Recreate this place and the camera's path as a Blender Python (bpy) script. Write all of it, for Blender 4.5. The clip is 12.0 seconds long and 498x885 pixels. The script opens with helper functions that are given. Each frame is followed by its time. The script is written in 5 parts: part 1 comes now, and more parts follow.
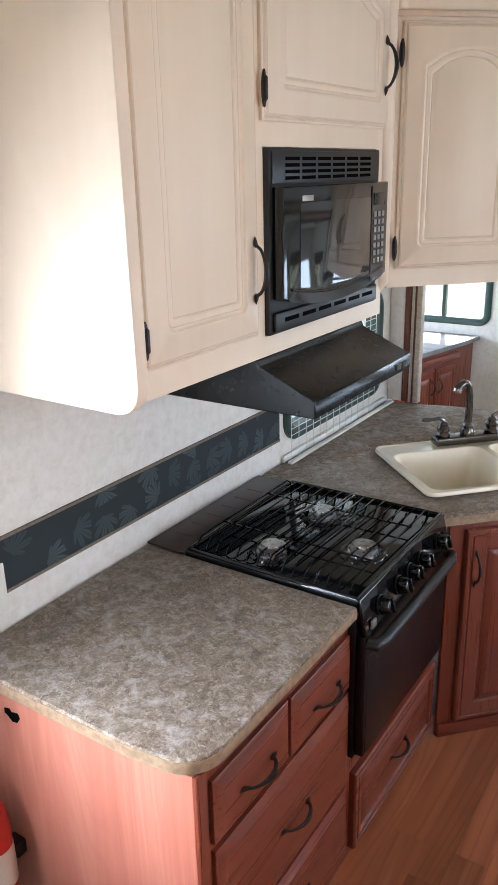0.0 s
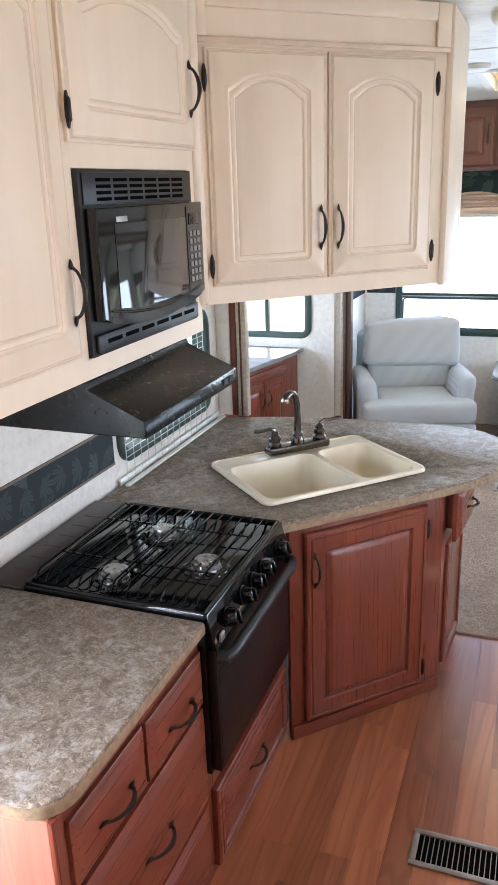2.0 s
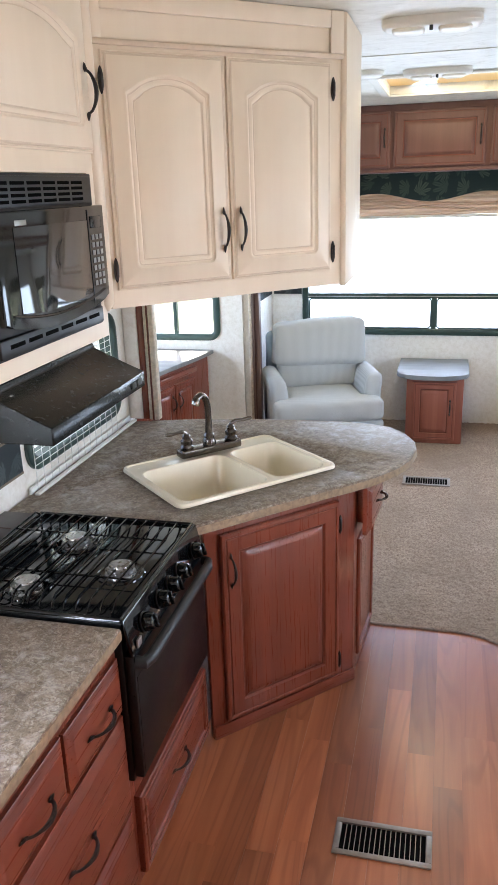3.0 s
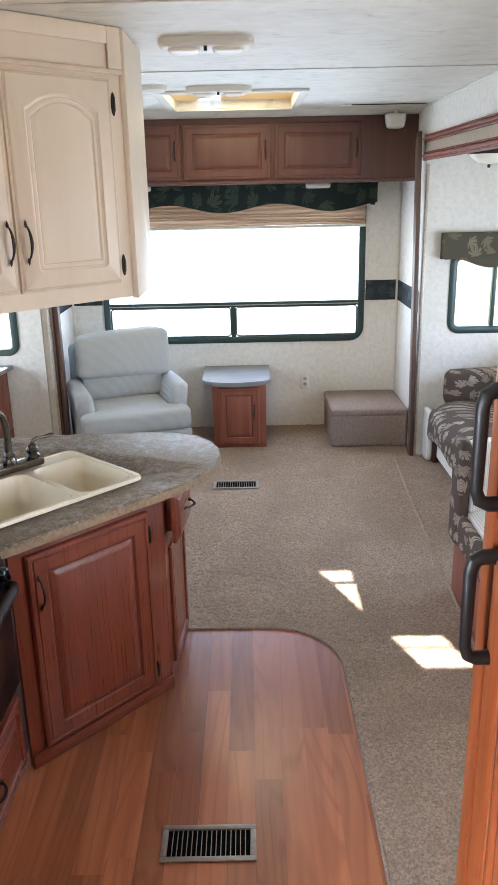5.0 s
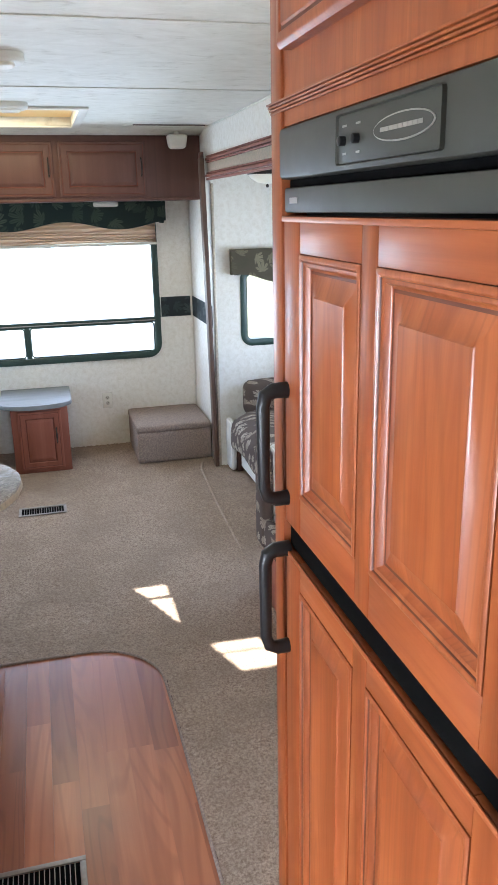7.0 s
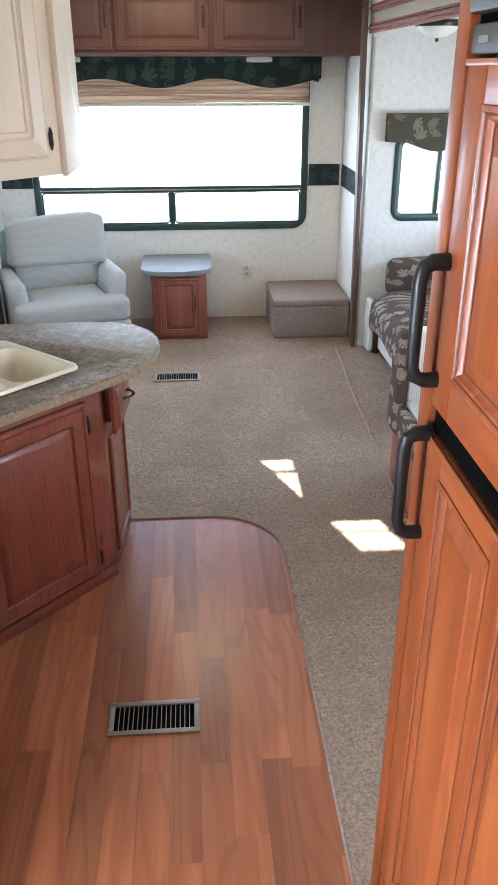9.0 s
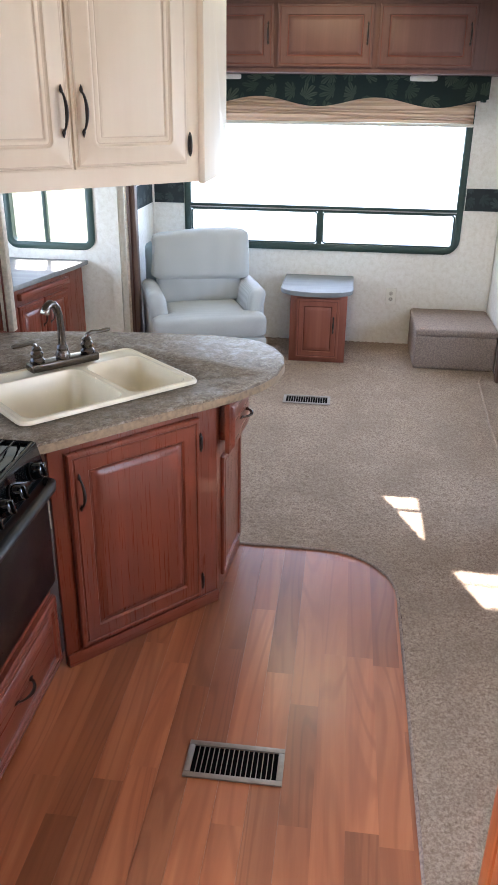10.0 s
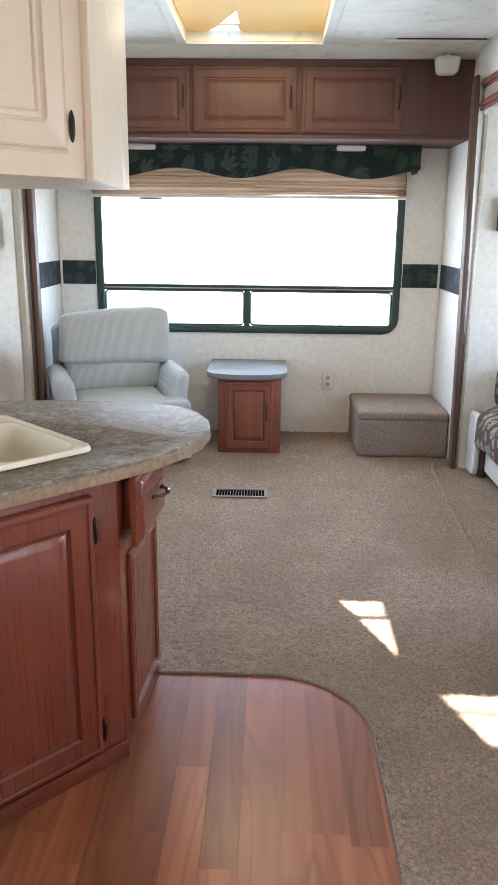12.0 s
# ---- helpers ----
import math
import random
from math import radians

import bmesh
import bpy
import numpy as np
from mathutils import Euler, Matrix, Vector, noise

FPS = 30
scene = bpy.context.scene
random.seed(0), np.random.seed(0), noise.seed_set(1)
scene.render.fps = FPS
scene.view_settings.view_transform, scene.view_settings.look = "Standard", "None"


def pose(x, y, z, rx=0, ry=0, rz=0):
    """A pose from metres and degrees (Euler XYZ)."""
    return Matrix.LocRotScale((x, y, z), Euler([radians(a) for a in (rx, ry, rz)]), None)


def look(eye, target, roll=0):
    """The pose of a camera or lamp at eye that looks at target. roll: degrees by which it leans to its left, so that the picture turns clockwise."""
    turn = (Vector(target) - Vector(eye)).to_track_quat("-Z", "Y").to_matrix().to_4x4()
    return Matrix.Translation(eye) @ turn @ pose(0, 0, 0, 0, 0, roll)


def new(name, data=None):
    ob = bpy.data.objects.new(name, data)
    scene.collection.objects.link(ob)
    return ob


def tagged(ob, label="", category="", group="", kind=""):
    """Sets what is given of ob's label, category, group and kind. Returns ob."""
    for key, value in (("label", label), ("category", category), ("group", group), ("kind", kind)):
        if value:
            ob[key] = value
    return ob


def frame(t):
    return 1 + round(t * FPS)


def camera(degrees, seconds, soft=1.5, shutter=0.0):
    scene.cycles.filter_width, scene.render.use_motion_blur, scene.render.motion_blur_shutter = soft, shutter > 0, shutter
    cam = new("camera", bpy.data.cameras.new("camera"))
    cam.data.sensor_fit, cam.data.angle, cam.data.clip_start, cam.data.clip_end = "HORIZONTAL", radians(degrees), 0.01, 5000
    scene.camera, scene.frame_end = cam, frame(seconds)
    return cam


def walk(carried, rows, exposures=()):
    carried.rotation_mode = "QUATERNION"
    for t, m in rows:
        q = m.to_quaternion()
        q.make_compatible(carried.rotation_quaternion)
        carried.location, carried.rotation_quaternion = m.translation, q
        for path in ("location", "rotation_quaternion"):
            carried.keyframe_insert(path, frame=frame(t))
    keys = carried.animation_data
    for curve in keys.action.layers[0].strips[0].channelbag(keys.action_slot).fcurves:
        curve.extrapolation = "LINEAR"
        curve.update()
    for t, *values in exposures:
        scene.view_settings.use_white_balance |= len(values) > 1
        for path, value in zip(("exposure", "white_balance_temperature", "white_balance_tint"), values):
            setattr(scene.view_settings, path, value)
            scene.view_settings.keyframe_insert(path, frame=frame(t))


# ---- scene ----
cam = camera(35.7, 12.0)
PATH = [
    (0, (0.231, 0.293, 1.842), (-0.814, 1.863, 1.179), -1.3),
    (0.5, (0.236, 0.293, 1.84), (-0.713, 1.931, 1.193), -1.4),
    (1, (0.244, 0.303, 1.841), (-0.609, 1.995, 1.201), -1.2),
    (1.5, (0.242, 0.303, 1.836), (-0.528, 2.039, 1.209), -1.5),
    (2, (0.245, 0.297, 1.839), (-0.438, 2.069, 1.213), -1.9),
    (2.5, (0.249, 0.294, 1.837), (-0.328, 2.103, 1.209), -1.9),
    (3, (0.258, 0.291, 1.841), (-0.215, 2.13, 1.213), -1.9),
    (5, (0.306, 0.276, 1.853), (0.3, 2.178, 1.235), -1.2),
    (5.5, (0.316, 0.263, 1.857), (0.447, 2.167, 1.257), -1.0),
    (6, (0.314, 0.253, 1.858), (0.584, 2.148, 1.278), -0.9),
    (6.5, (0.326, 0.247, 1.854), (0.723, 2.122, 1.282), -1.2),
    (6.7, (0.33, 0.249, 1.85), (0.767, 2.116, 1.28), -1.3),
    (7.5, (0.33, 0.258, 1.838), (0.833, 2.084, 1.195), -0.7),
    (8.3, (0.324, 0.271, 1.819), (0.687, 2.08, 1.047), -0.1),
    (8.5, (0.321, 0.275, 1.809), (0.622, 2.083, 1.008), -0.3),
    (9, (0.319, 0.29, 1.822), (0.451, 2.086, 0.952), -0.1),
    (9.5, (0.343, 0.35, 1.799), (0.276, 2.149, 0.927), 0.8),
    (10, (0.378, 0.46, 1.76), (0.164, 2.273, 0.942), 0.8),
    (10.5, (0.375, 0.587, 1.668), (0.187, 2.429, 0.912), 1.1),
    (11, (0.334, 0.746, 1.577), (0.237, 2.615, 0.87), 1.4),
    (11.5, (0.323, 0.875, 1.491), (0.247, 2.779, 0.885), 0.8),
    (12, (0.352, 1.082, 1.396), (0.3, 3.008, 0.862), 0.6),
]
walk(cam, [(t, look(eye, target, roll)) for t, eye, target, roll in PATH], [(0.0, 2.80, 6200, 13), (1.0, 2.96, 6200, 14), (3.0, 3.06, 6350, 14), (5.0, 2.80, 6450, 13), (5.6, 2.78, 6350, 12), (6.5, 2.78, 6200, 11), (8.5, 2.80, 6200, 11), (10.0, 3.00, 6200, 14), (11.5, 2.94, 5900, 13), (12.0, 2.86, 6500, 13)])

# ---- world, sun, daylight, exposure ----
SUN_DIR = Vector((-0.267, 0.757, 1.0)).normalized()   # towards the sun
world = bpy.data.worlds.new("daylight")
scene.world = world
world.use_nodes = True
wn = world.node_tree.nodes
sky = wn.new("ShaderNodeTexSky")
sky.sky_type, sky.sun_disc = "NISHITA", False
sky.sun_elevation = math.asin(SUN_DIR.z)
sky.sun_rotation = math.atan2(SUN_DIR.x, SUN_DIR.y)
wn["Background"].inputs["Strength"].default_value = 0.12
world.node_tree.links.new(sky.outputs[0], wn["Background"].inputs["Color"])

sun_data = bpy.data.lights.new("sun", "SUN")
sun_data.energy, sun_data.angle, sun_data.color = 4.5, radians(0.5), (1.0, 0.95, 0.86)
sun = new("sun", sun_data)
sun.matrix_world = look(SUN_DIR * 20, (0, 0, 0))


def daylight(name, at, towards, width, height, watts, colour):
    """An area lamp in a wall opening, seen or added, in place of the sky outside it."""
    data = bpy.data.lights.new(name, "AREA")
    data.shape, data.size, data.size_y, data.energy, data.color = "RECTANGLE", width, height, watts, colour
    ob = new(name, data)
    ob.matrix_world = look(at, towards)
    return ob


COOL, NEUTRAL, WARM = (0.60, 0.76, 1.0), (0.90, 0.92, 1.0), (1.0, 0.84, 0.52)
daylight("daylight_rear", (0.2, 6.50, 1.15), (0.2, 0, 0.9), 2.0, 0.85, 5.2, COOL)
daylight("daylight_side", (-1.37, 0.42, 1.27), (-0.17, 0.98, 0.37), 0.8, 0.66, 11.6, (0.80, 0.88, 1.0))
# Both slide-out lamps fill through invented outer-wall openings, to lighten the rear wall.
daylight("slide_fill", (2.62, 4.25, 1.2), (0, 4.25, 0.9), 1.4, 0.6, 4.2, COOL)
daylight("desk_fill", (-2.44, 4.6, 1.15), (0, 4.6, 0.9), 0.9, 0.55, 2.4, COOL)
daylight("daylight_door", (1.60, 1.85, 1.35), (-0.6, 1.85, 1.1), 0.55, 0.8, 1.45, NEUTRAL)
daylight("daylight_roof", (0.24, 5.2, 2.40), (0.24, 5.2, 0), 0.6, 0.7, 1.3, WARM)

# ---- materials ----
def srgb(r, g, b):
    return tuple((c / 12.92 if c <= 0.04045 else ((c + 0.055) / 1.055) ** 2.4) for c in (r / 255, g / 255, b / 255)) + (1.0,)


class Mat:
    """A node material with a few short-hands."""

    def __init__(self, name, rough=0.5, metal=0.0, spec=0.5, coat=0.0):
        self.m = bpy.data.materials.new(name)
        self.m.use_nodes = True
        self.t = self.m.node_tree
        self.shift = None
        self.b = self.t.nodes["Principled BSDF"]
        self.b.inputs["Roughness"].default_value = rough
        self.b.inputs["Metallic"].default_value = metal
        self.b.inputs["Specular IOR Level"].default_value = spec
        self.b.inputs["Coat Weight"].default_value = coat
        self.b.inputs["Coat Roughness"].default_value = 0.15
        self.coord = self.t.nodes.new("ShaderNodeTexCoord")

    def node(self, kind, **inputs):
        n = self.t.nodes.new(kind)
        for key, value in inputs.items():
            n.inputs[key.replace("_", " ")].default_value = value
        return n

    def link(self, a, b):
        self.t.links.new(a, b)

    def place(self, scale, space="Object"):
        n = self.node("ShaderNodeMapping")
        n.inputs["Scale"].default_value = scale
        if self.shift is not None:
            self.link(self.shift, n.inputs["Location"])
        self.link(self.coord.outputs[space], n.inputs["Vector"])
        return n.outputs[0]

    def noise(self, scale, detail=4.0, stretch=(1, 1, 1), rough=0.55, warp=0.0):
        n = self.node("ShaderNodeTexNoise", Scale=scale, Detail=detail, Roughness=rough, Distortion=warp)
        self.link(self.place(stretch), n.inputs["Vector"])
        return n.outputs["Fac"]

    def ramp(self, fac, stops):
        n = self.node("ShaderNodeValToRGB")
        el = n.color_ramp.elements
        while len(el) < len(stops):
            el.new(0.5)
        for e, (p, c) in zip(el, stops):
            e.position, e.color = p, c
        self.link(fac, n.inputs["Fac"])
        return n.outputs["Color"]

    def mix(self, fac, a, b, how="MIX"):
        n = self.t.nodes.new("ShaderNodeMix")
        n.data_type, n.blend_type = "RGBA", how
        for value, slot in ((fac, 0), (a, 6), (b, 7)):
            if hasattr(value, "is_linked"):
                self.link(value, n.inputs[slot])
            else:
                n.inputs[slot].default_value = value
        return n.outputs[2]

    def value(self, fac, low, high):
        n = self.node("ShaderNodeMapRange")
        n.inputs["To Min"].default_value, n.inputs["To Max"].default_value = low, high
        self.link(fac, n.inputs["Value"])
        return n.outputs[0]

    def colour(self, c):
        if hasattr(c, "is_linked"):
            self.link(c, self.b.inputs["Base Color"])
        else:
            self.b.inputs["Base Color"].default_value = c
        return self

    def roughness(self, fac, low, high):
        self.link(self.value(fac, low, high), self.b.inputs["Roughness"])
        return self

    def bump(self, height, strength=0.2, distance=0.002):
        n = self.node("ShaderNodeBump", Strength=strength, Distance=distance)
        self.link(height, n.inputs["Height"])
        self.link(n.outputs[0], self.b.inputs["Normal"])
        return self


def plain(name, colour, rough=0.5, metal=0.0, vary=0.06, scale=30.0, bump=0.05, **more):
    m = Mat(name, rough, metal, **more)
    n = m.noise(scale, 5)
    dark = tuple(c * (1 - vary) for c in colour[:3]) + (1,)
    light = tuple(min(1, c * (1 + vary)) for c in colour[:3]) + (1,)
    m.colour(m.ramp(n, [(0.3, dark), (0.7, light)]))
    m.roughness(n, max(0.02, rough - 0.06), min(1, rough + 0.06))
    if bump:
        m.bump(n, bump, 0.001)
    return m.m


def wood(name, dark, mid, light, rough=0.35, along="z", fine=1.0, coat=0.15, random=0.0, rings=0.0):
    """Varnished wood with its grain along one axis; rings: how strongly the growth rings show."""
    m = Mat(name, rough, coat=coat)
    s = {"x": (0.06, 1, 1), "y": (1, 0.06, 1), "z": (1, 1, 0.06)}[along]
    m.shift = None
    if random:
        info = m.t.nodes.new("ShaderNodeObjectInfo")
        m.shift = m.value(info.outputs["Random"], 0.0, 57.0)
    broad = m.noise(9 * fine, 5, s, 0.6, 1.2)
    pores = m.noise(160 * fine, 3, tuple(0.35 * v if v < 1 else 1 for v in s), 0.7)
    cloud = m.noise(2.5, 3)
    c = m.ramp(broad, [(0.18, dark), (0.5, mid), (0.78, light)])
    if rings:
        slow = m.noise(3.4 * fine, 2, tuple(1.8 * v if v < 1 else 1 for v in s), 0.45, 0.6)
        turns = m.node("ShaderNodeMath")
        turns.operation = "MULTIPLY"
        turns.inputs[1].default_value = 120.0
        m.link(slow, turns.inputs[0])
        wave = m.node("ShaderNodeMath")
        wave.operation = "SINE"
        m.link(turns.outputs[0], wave.inputs[0])
        c = m.mix(m.ramp(wave.outputs[0], [(0.35, (0, 0, 0, 1)), (1.0, (rings, rings, rings, 1))]), c, dark)
    c = m.mix(m.value(pores, 0.0, 0.14), c, dark)
    c = m.mix(m.value(cloud, 0.0, 0.35), c, mid)
    if random:
        tone = m.ramp(info.outputs["Random"], [(0.0, (1 - random, 1 - random, 1 - random, 1)), (1.0, (1 + random * 0.4, 1 + random * 0.4, 1 + random * 0.4, 1))])
        c = m.mix(1.0, c, tone, "MULTIPLY")
    m.colour(c).roughness(pores, rough - 0.06, rough + 0.1).bump(pores, 0.07, 0.0005)
    return m.m


CREAM = Mat("cream_cabinet", 0.42)
_g = CREAM.noise(14, 4, (1, 1, 0.05), 0.6)
_s = CREAM.noise(3.0, 3)
CREAM.colour(CREAM.mix(CREAM.value(_s, 0, 0.4), CREAM.ramp(_g, [(0.3, srgb(230, 211, 185)), (0.7, srgb(235, 218, 193))]), srgb(232, 215, 194)))
CREAM.roughness(_s, 0.36, 0.5).bump(_g, 0.08, 0.0006)
CREAM = CREAM.m
CREAM_GLAZE = plain("cream_glaze", srgb(217, 196, 170), 0.5, vary=0.08)
CHERRY = wood("cherry_wood", srgb(90, 40, 26), srgb(118, 55, 36), srgb(136, 68, 46), 0.27, coat=0.35)
CHERRY_X = wood("cherry_wood_across", srgb(90, 40, 26), srgb(118, 55, 36), srgb(136, 68, 46), 0.27, coat=0.35, along="x")
DARK_CHERRY = wood("dull_brown_cherry_wood", srgb(74, 46, 39), srgb(93, 60, 50), srgb(106, 71, 60), 0.5, coat=0.0)
FRIDGE_WOOD = wood("honey_cherry_wood", srgb(96, 44, 18), srgb(138, 70, 33), srgb(166, 95, 52), 0.36, coat=0.12, fine=2.2, rings=0.3)
FRIDGE_WOOD_Y = wood("honey_cherry_wood_level", srgb(96, 44, 18), srgb(138, 70, 33), srgb(166, 95, 52), 0.38, coat=0.1, fine=2.2, along="x")
END_PANEL = wood("printed_cherry_panel", srgb(158, 92, 74), srgb(182, 114, 94), srgb(200, 138, 116), 0.3, fine=1.6, rings=0.2)
PLANK = wood("laminate_plank", srgb(118, 64, 38), srgb(162, 95, 60), srgb(190, 122, 81), 0.3, along="y", coat=0.12, random=0.36, rings=0.42)
KICK = plain("dark_kick_board", srgb(70, 36, 24), 0.6)
BLACK = plain("black_enamel", srgb(10, 12, 14), 0.08, vary=0.2, bump=0.0, spec=0.6)
BLACK_SATIN = plain("black_satin_steel", srgb(15, 13, 13), 0.3, vary=0.15, scale=80, spec=0.3)
# Near-black colour that stands in for the shade inside holes, slots and gaps.
VOID = plain("hole_shade_black", srgb(5, 5, 5), 0.9, spec=0.05)
CHERRY_GROOVE = plain("cherry_groove", srgb(104, 50, 34), 0.4)
FRIDGE_GROOVE = plain("honey_groove", srgb(84, 40, 22), 0.45)
BLACK_PLASTIC = plain("black_plastic", srgb(22, 22, 23), 0.42, vary=0.12, scale=200, bump=0.1)
BROWN_PLATE = plain("dark_brown_steel", srgb(60, 46, 40), 0.4, vary=0.12)
HOOD_BLACK = plain("black_lacquered_steel", srgb(12, 15, 13), 0.26, vary=0.04, scale=60, bump=0.0, spec=0.28)
GREY_PLASTIC = plain("charcoal_plastic", srgb(52, 52, 45), 0.52, vary=0.06)
STEEL = plain("polished_steel", (0.62, 0.61, 0.58, 1), 0.2, 1.0)
BURNER_CAP = plain("worn_burner_steel", (0.36, 0.35, 0.34, 1), 0.28, 1.0, vary=0.25, scale=60)
PEWTER = plain("brushed_pewter", (0.15, 0.13, 0.118, 1), 0.22, 1.0, vary=0.12)
REGISTER = plain("brown_grey_register_steel", (0.26, 0.225, 0.19, 1), 0.42, 0.5, vary=0.15, scale=50)
BRONZE = plain("dark_bronze", (0.045, 0.038, 0.034, 1), 0.34, 0.7, vary=0.2)
SINK = plain("ivory_acrylic", srgb(236, 224, 197), 0.25, vary=0.02, bump=0.0, coat=0.2)
OUTLET_FACE = plain("ivory_outlet_face", srgb(196, 190, 176), 0.4, vary=0.02)
WHITE_PLASTIC = plain("white_plastic", srgb(232, 228, 216), 0.4, vary=0.02)
CEILING = Mat("ceiling_panel", 0.6)
_n = CEILING.noise(10, 6, (0.8, 1.2, 1), 0.66, 0.9)
CEILING.colour(CEILING.ramp(_n, [(0.32, srgb(206, 201, 185)), (0.42, srgb(223, 219, 205)), (0.7, srgb(235, 232, 220))])).bump(_n, 0.15, 0.001)
CEILING = CEILING.m
WALL = Mat("mottled_wallpaper", 0.62)
_n = WALL.noise(30, 8, (1, 1, 1), 0.72, 0.4)
_k = WALL.noise(3, 3)
WALL.colour(WALL.mix(WALL.value(_k, 0, 0.4), WALL.ramp(_n, [(0.36, srgb(222, 215, 203)), (0.47, srgb(231, 226, 216)), (0.6, srgb(239, 235, 227))]), srgb(233, 228, 218))).bump(_n, 0.12, 0.001)
WALL = WALL.m


def leafy(name, ground, leaf, pale, scale):
    """A woven ground with scattered lobed leaves."""
    m = Mat(name, 0.8, spec=0.2)

    def calc(op, a, b=None):
        n = m.t.nodes.new("ShaderNodeMath")
        n.operation = op
        for k, value in enumerate((a, b)):
            if value is None:
                continue
            if hasattr(value, "is_linked"):
                m.link(value, n.inputs[k])
            else:
                n.inputs[k].default_value = value
        return n.outputs[0]

    split = m.node("ShaderNodeSeparateXYZ")
    m.link(m.place((scale, scale, scale)), split.inputs[0])
    flat = m.node("ShaderNodeCombineXYZ")
    m.link(calc("ADD", split.outputs[0], split.outputs[1]), flat.inputs[0])
    m.link(split.outputs[2], flat.inputs[1])
    v = m.node("ShaderNodeTexVoronoi", Scale=1.0, Randomness=0.75)
    v.voronoi_dimensions = "2D"
    m.link(flat.outputs[0], v.inputs["Vector"])
    d = m.t.nodes.new("ShaderNodeVectorMath")
    d.operation = "SUBTRACT"
    m.link(flat.outputs[0], d.inputs[0])
    m.link(v.outputs["Position"], d.inputs[1])
    o = m.node("ShaderNodeSeparateXYZ")
    m.link(d.outputs[0], o.inputs[0])
    spin = m.node("ShaderNodeSeparateColor")
    m.link(v.outputs["Color"], spin.inputs[0])
    theta = calc("ADD", calc("ARCTAN2", o.outputs[1], o.outputs[0]), calc("MULTIPLY", spin.outputs[0], 6.28))
    lobes = calc("ABSOLUTE", calc("SINE", calc("MULTIPLY", theta, 5.5)))
    fan = calc("MAXIMUM", calc("ADD", calc("MULTIPLY", calc("SINE", theta), 0.75), 0.45), 0.0)
    reach = calc("MULTIPLY", calc("ADD", calc("MULTIPLY", calc("POWER", lobes, 0.7), 0.55), 0.16), fan)
    inside = calc("SUBTRACT", reach, v.outputs["Distance"])
    shape = m.ramp(inside, [(0.0, (0, 0, 0, 1)), (0.05, (1, 1, 1, 1))])
    vein = m.ramp(lobes, [(0.0, (0.32, 0.32, 0.32, 1)), (0.5, (1, 1, 1, 1)), (0.93, (1, 1, 1, 1)), (1.0, (0.45, 0.45, 0.45, 1))])
    tone = m.mix(spin.outputs[1], leaf, pale)
    c = m.mix(m.mix(1.0, shape, vein, "MULTIPLY"), ground, tone)
    shadow = m.noise(scale * 1.6, 4)
    c = m.mix(m.value(shadow, 0.0, 0.5), c, ground)
    weave = m.noise(420, 2)
    m.colour(m.mix(m.value(weave, 0, 0.2), c, ground)).bump(weave, 0.2, 0.0008)
    return m.m


BORDER = leafy("green_leaf_border", srgb(50, 57, 60), srgb(88, 98, 97), srgb(66, 76, 78), 10.5)
VALANCE = leafy("green_leaf_fabric", srgb(42, 54, 50), srgb(98, 108, 92), srgb(64, 78, 68), 7.5)
SOFA_FABRIC = leafy("palm_print_fabric", srgb(84, 72, 66), srgb(200, 188, 170), srgb(156, 142, 126), 13)
VALANCE_TAN = leafy("tan_leaf_fabric", srgb(82, 76, 64), srgb(158, 148, 122), srgb(66, 66, 54), 10)
COUNTER = Mat("granite_laminate", 0.45, spec=0.2)
_warp = COUNTER.node("ShaderNodeTexNoise", Scale=34.0, Detail=5.0, Roughness=0.6)
COUNTER.link(COUNTER.place((1, 1, 1)), _warp.inputs["Vector"])
_push = COUNTER.node("ShaderNodeVectorMath")
_push.operation = "MULTIPLY_ADD"
_push.inputs[1].default_value = (0.07, 0.07, 0.07)
COUNTER.link(_warp.outputs["Color"], _push.inputs[0])
COUNTER.link(COUNTER.place((1, 1, 1)), _push.inputs[2])
_a = COUNTER.node("ShaderNodeTexNoise", Scale=40.0, Detail=12.0, Roughness=0.82)
COUNTER.link(_push.outputs[0], _a.inputs["Vector"])
_a = _a.outputs["Fac"]
_b = COUNTER.noise(120, 5, (1, 1, 1), 0.7)
_c = COUNTER.noise(5, 3)
_v = COUNTER.node("ShaderNodeTexVoronoi", Scale=48.0)
_v.feature = "DISTANCE_TO_EDGE"
COUNTER.link(_push.outputs[0], _v.inputs["Vector"])
_f = COUNTER.node("ShaderNodeTexVoronoi", Scale=150.0)
COUNTER.link(_push.outputs[0], _f.inputs["Vector"])
_pick = COUNTER.node("ShaderNodeSeparateColor")
COUNTER.link(_f.outputs["Color"], _pick.inputs[0])
_col = COUNTER.ramp(_a, [(0.32, srgb(70, 56, 45)), (0.43, srgb(112, 97, 82)), (0.55, srgb(142, 128, 112)), (0.70, srgb(190, 181, 169))])
_col = COUNTER.mix(COUNTER.ramp(_pick.outputs[0], [(0.80, (0, 0, 0, 1)), (0.86, (0.38, 0.38, 0.38, 1))]), _col, srgb(186, 178, 168))
_col = COUNTER.mix(COUNTER.ramp(_pick.outputs[1], [(0.80, (0, 0, 0, 1)), (0.86, (0.5, 0.5, 0.5, 1))]), _col, srgb(84, 70, 60))
_col = COUNTER.mix(COUNTER.mix(1.0, COUNTER.ramp(_v.outputs["Distance"], [(0.0, (0.75, 0.75, 0.75, 1)), (0.05, (0, 0, 0, 1))]), COUNTER.ramp(_c, [(0.42, (0, 0, 0, 1)), (0.58, (1, 1, 1, 1))]), "MULTIPLY"), _col, srgb(62, 50, 42))
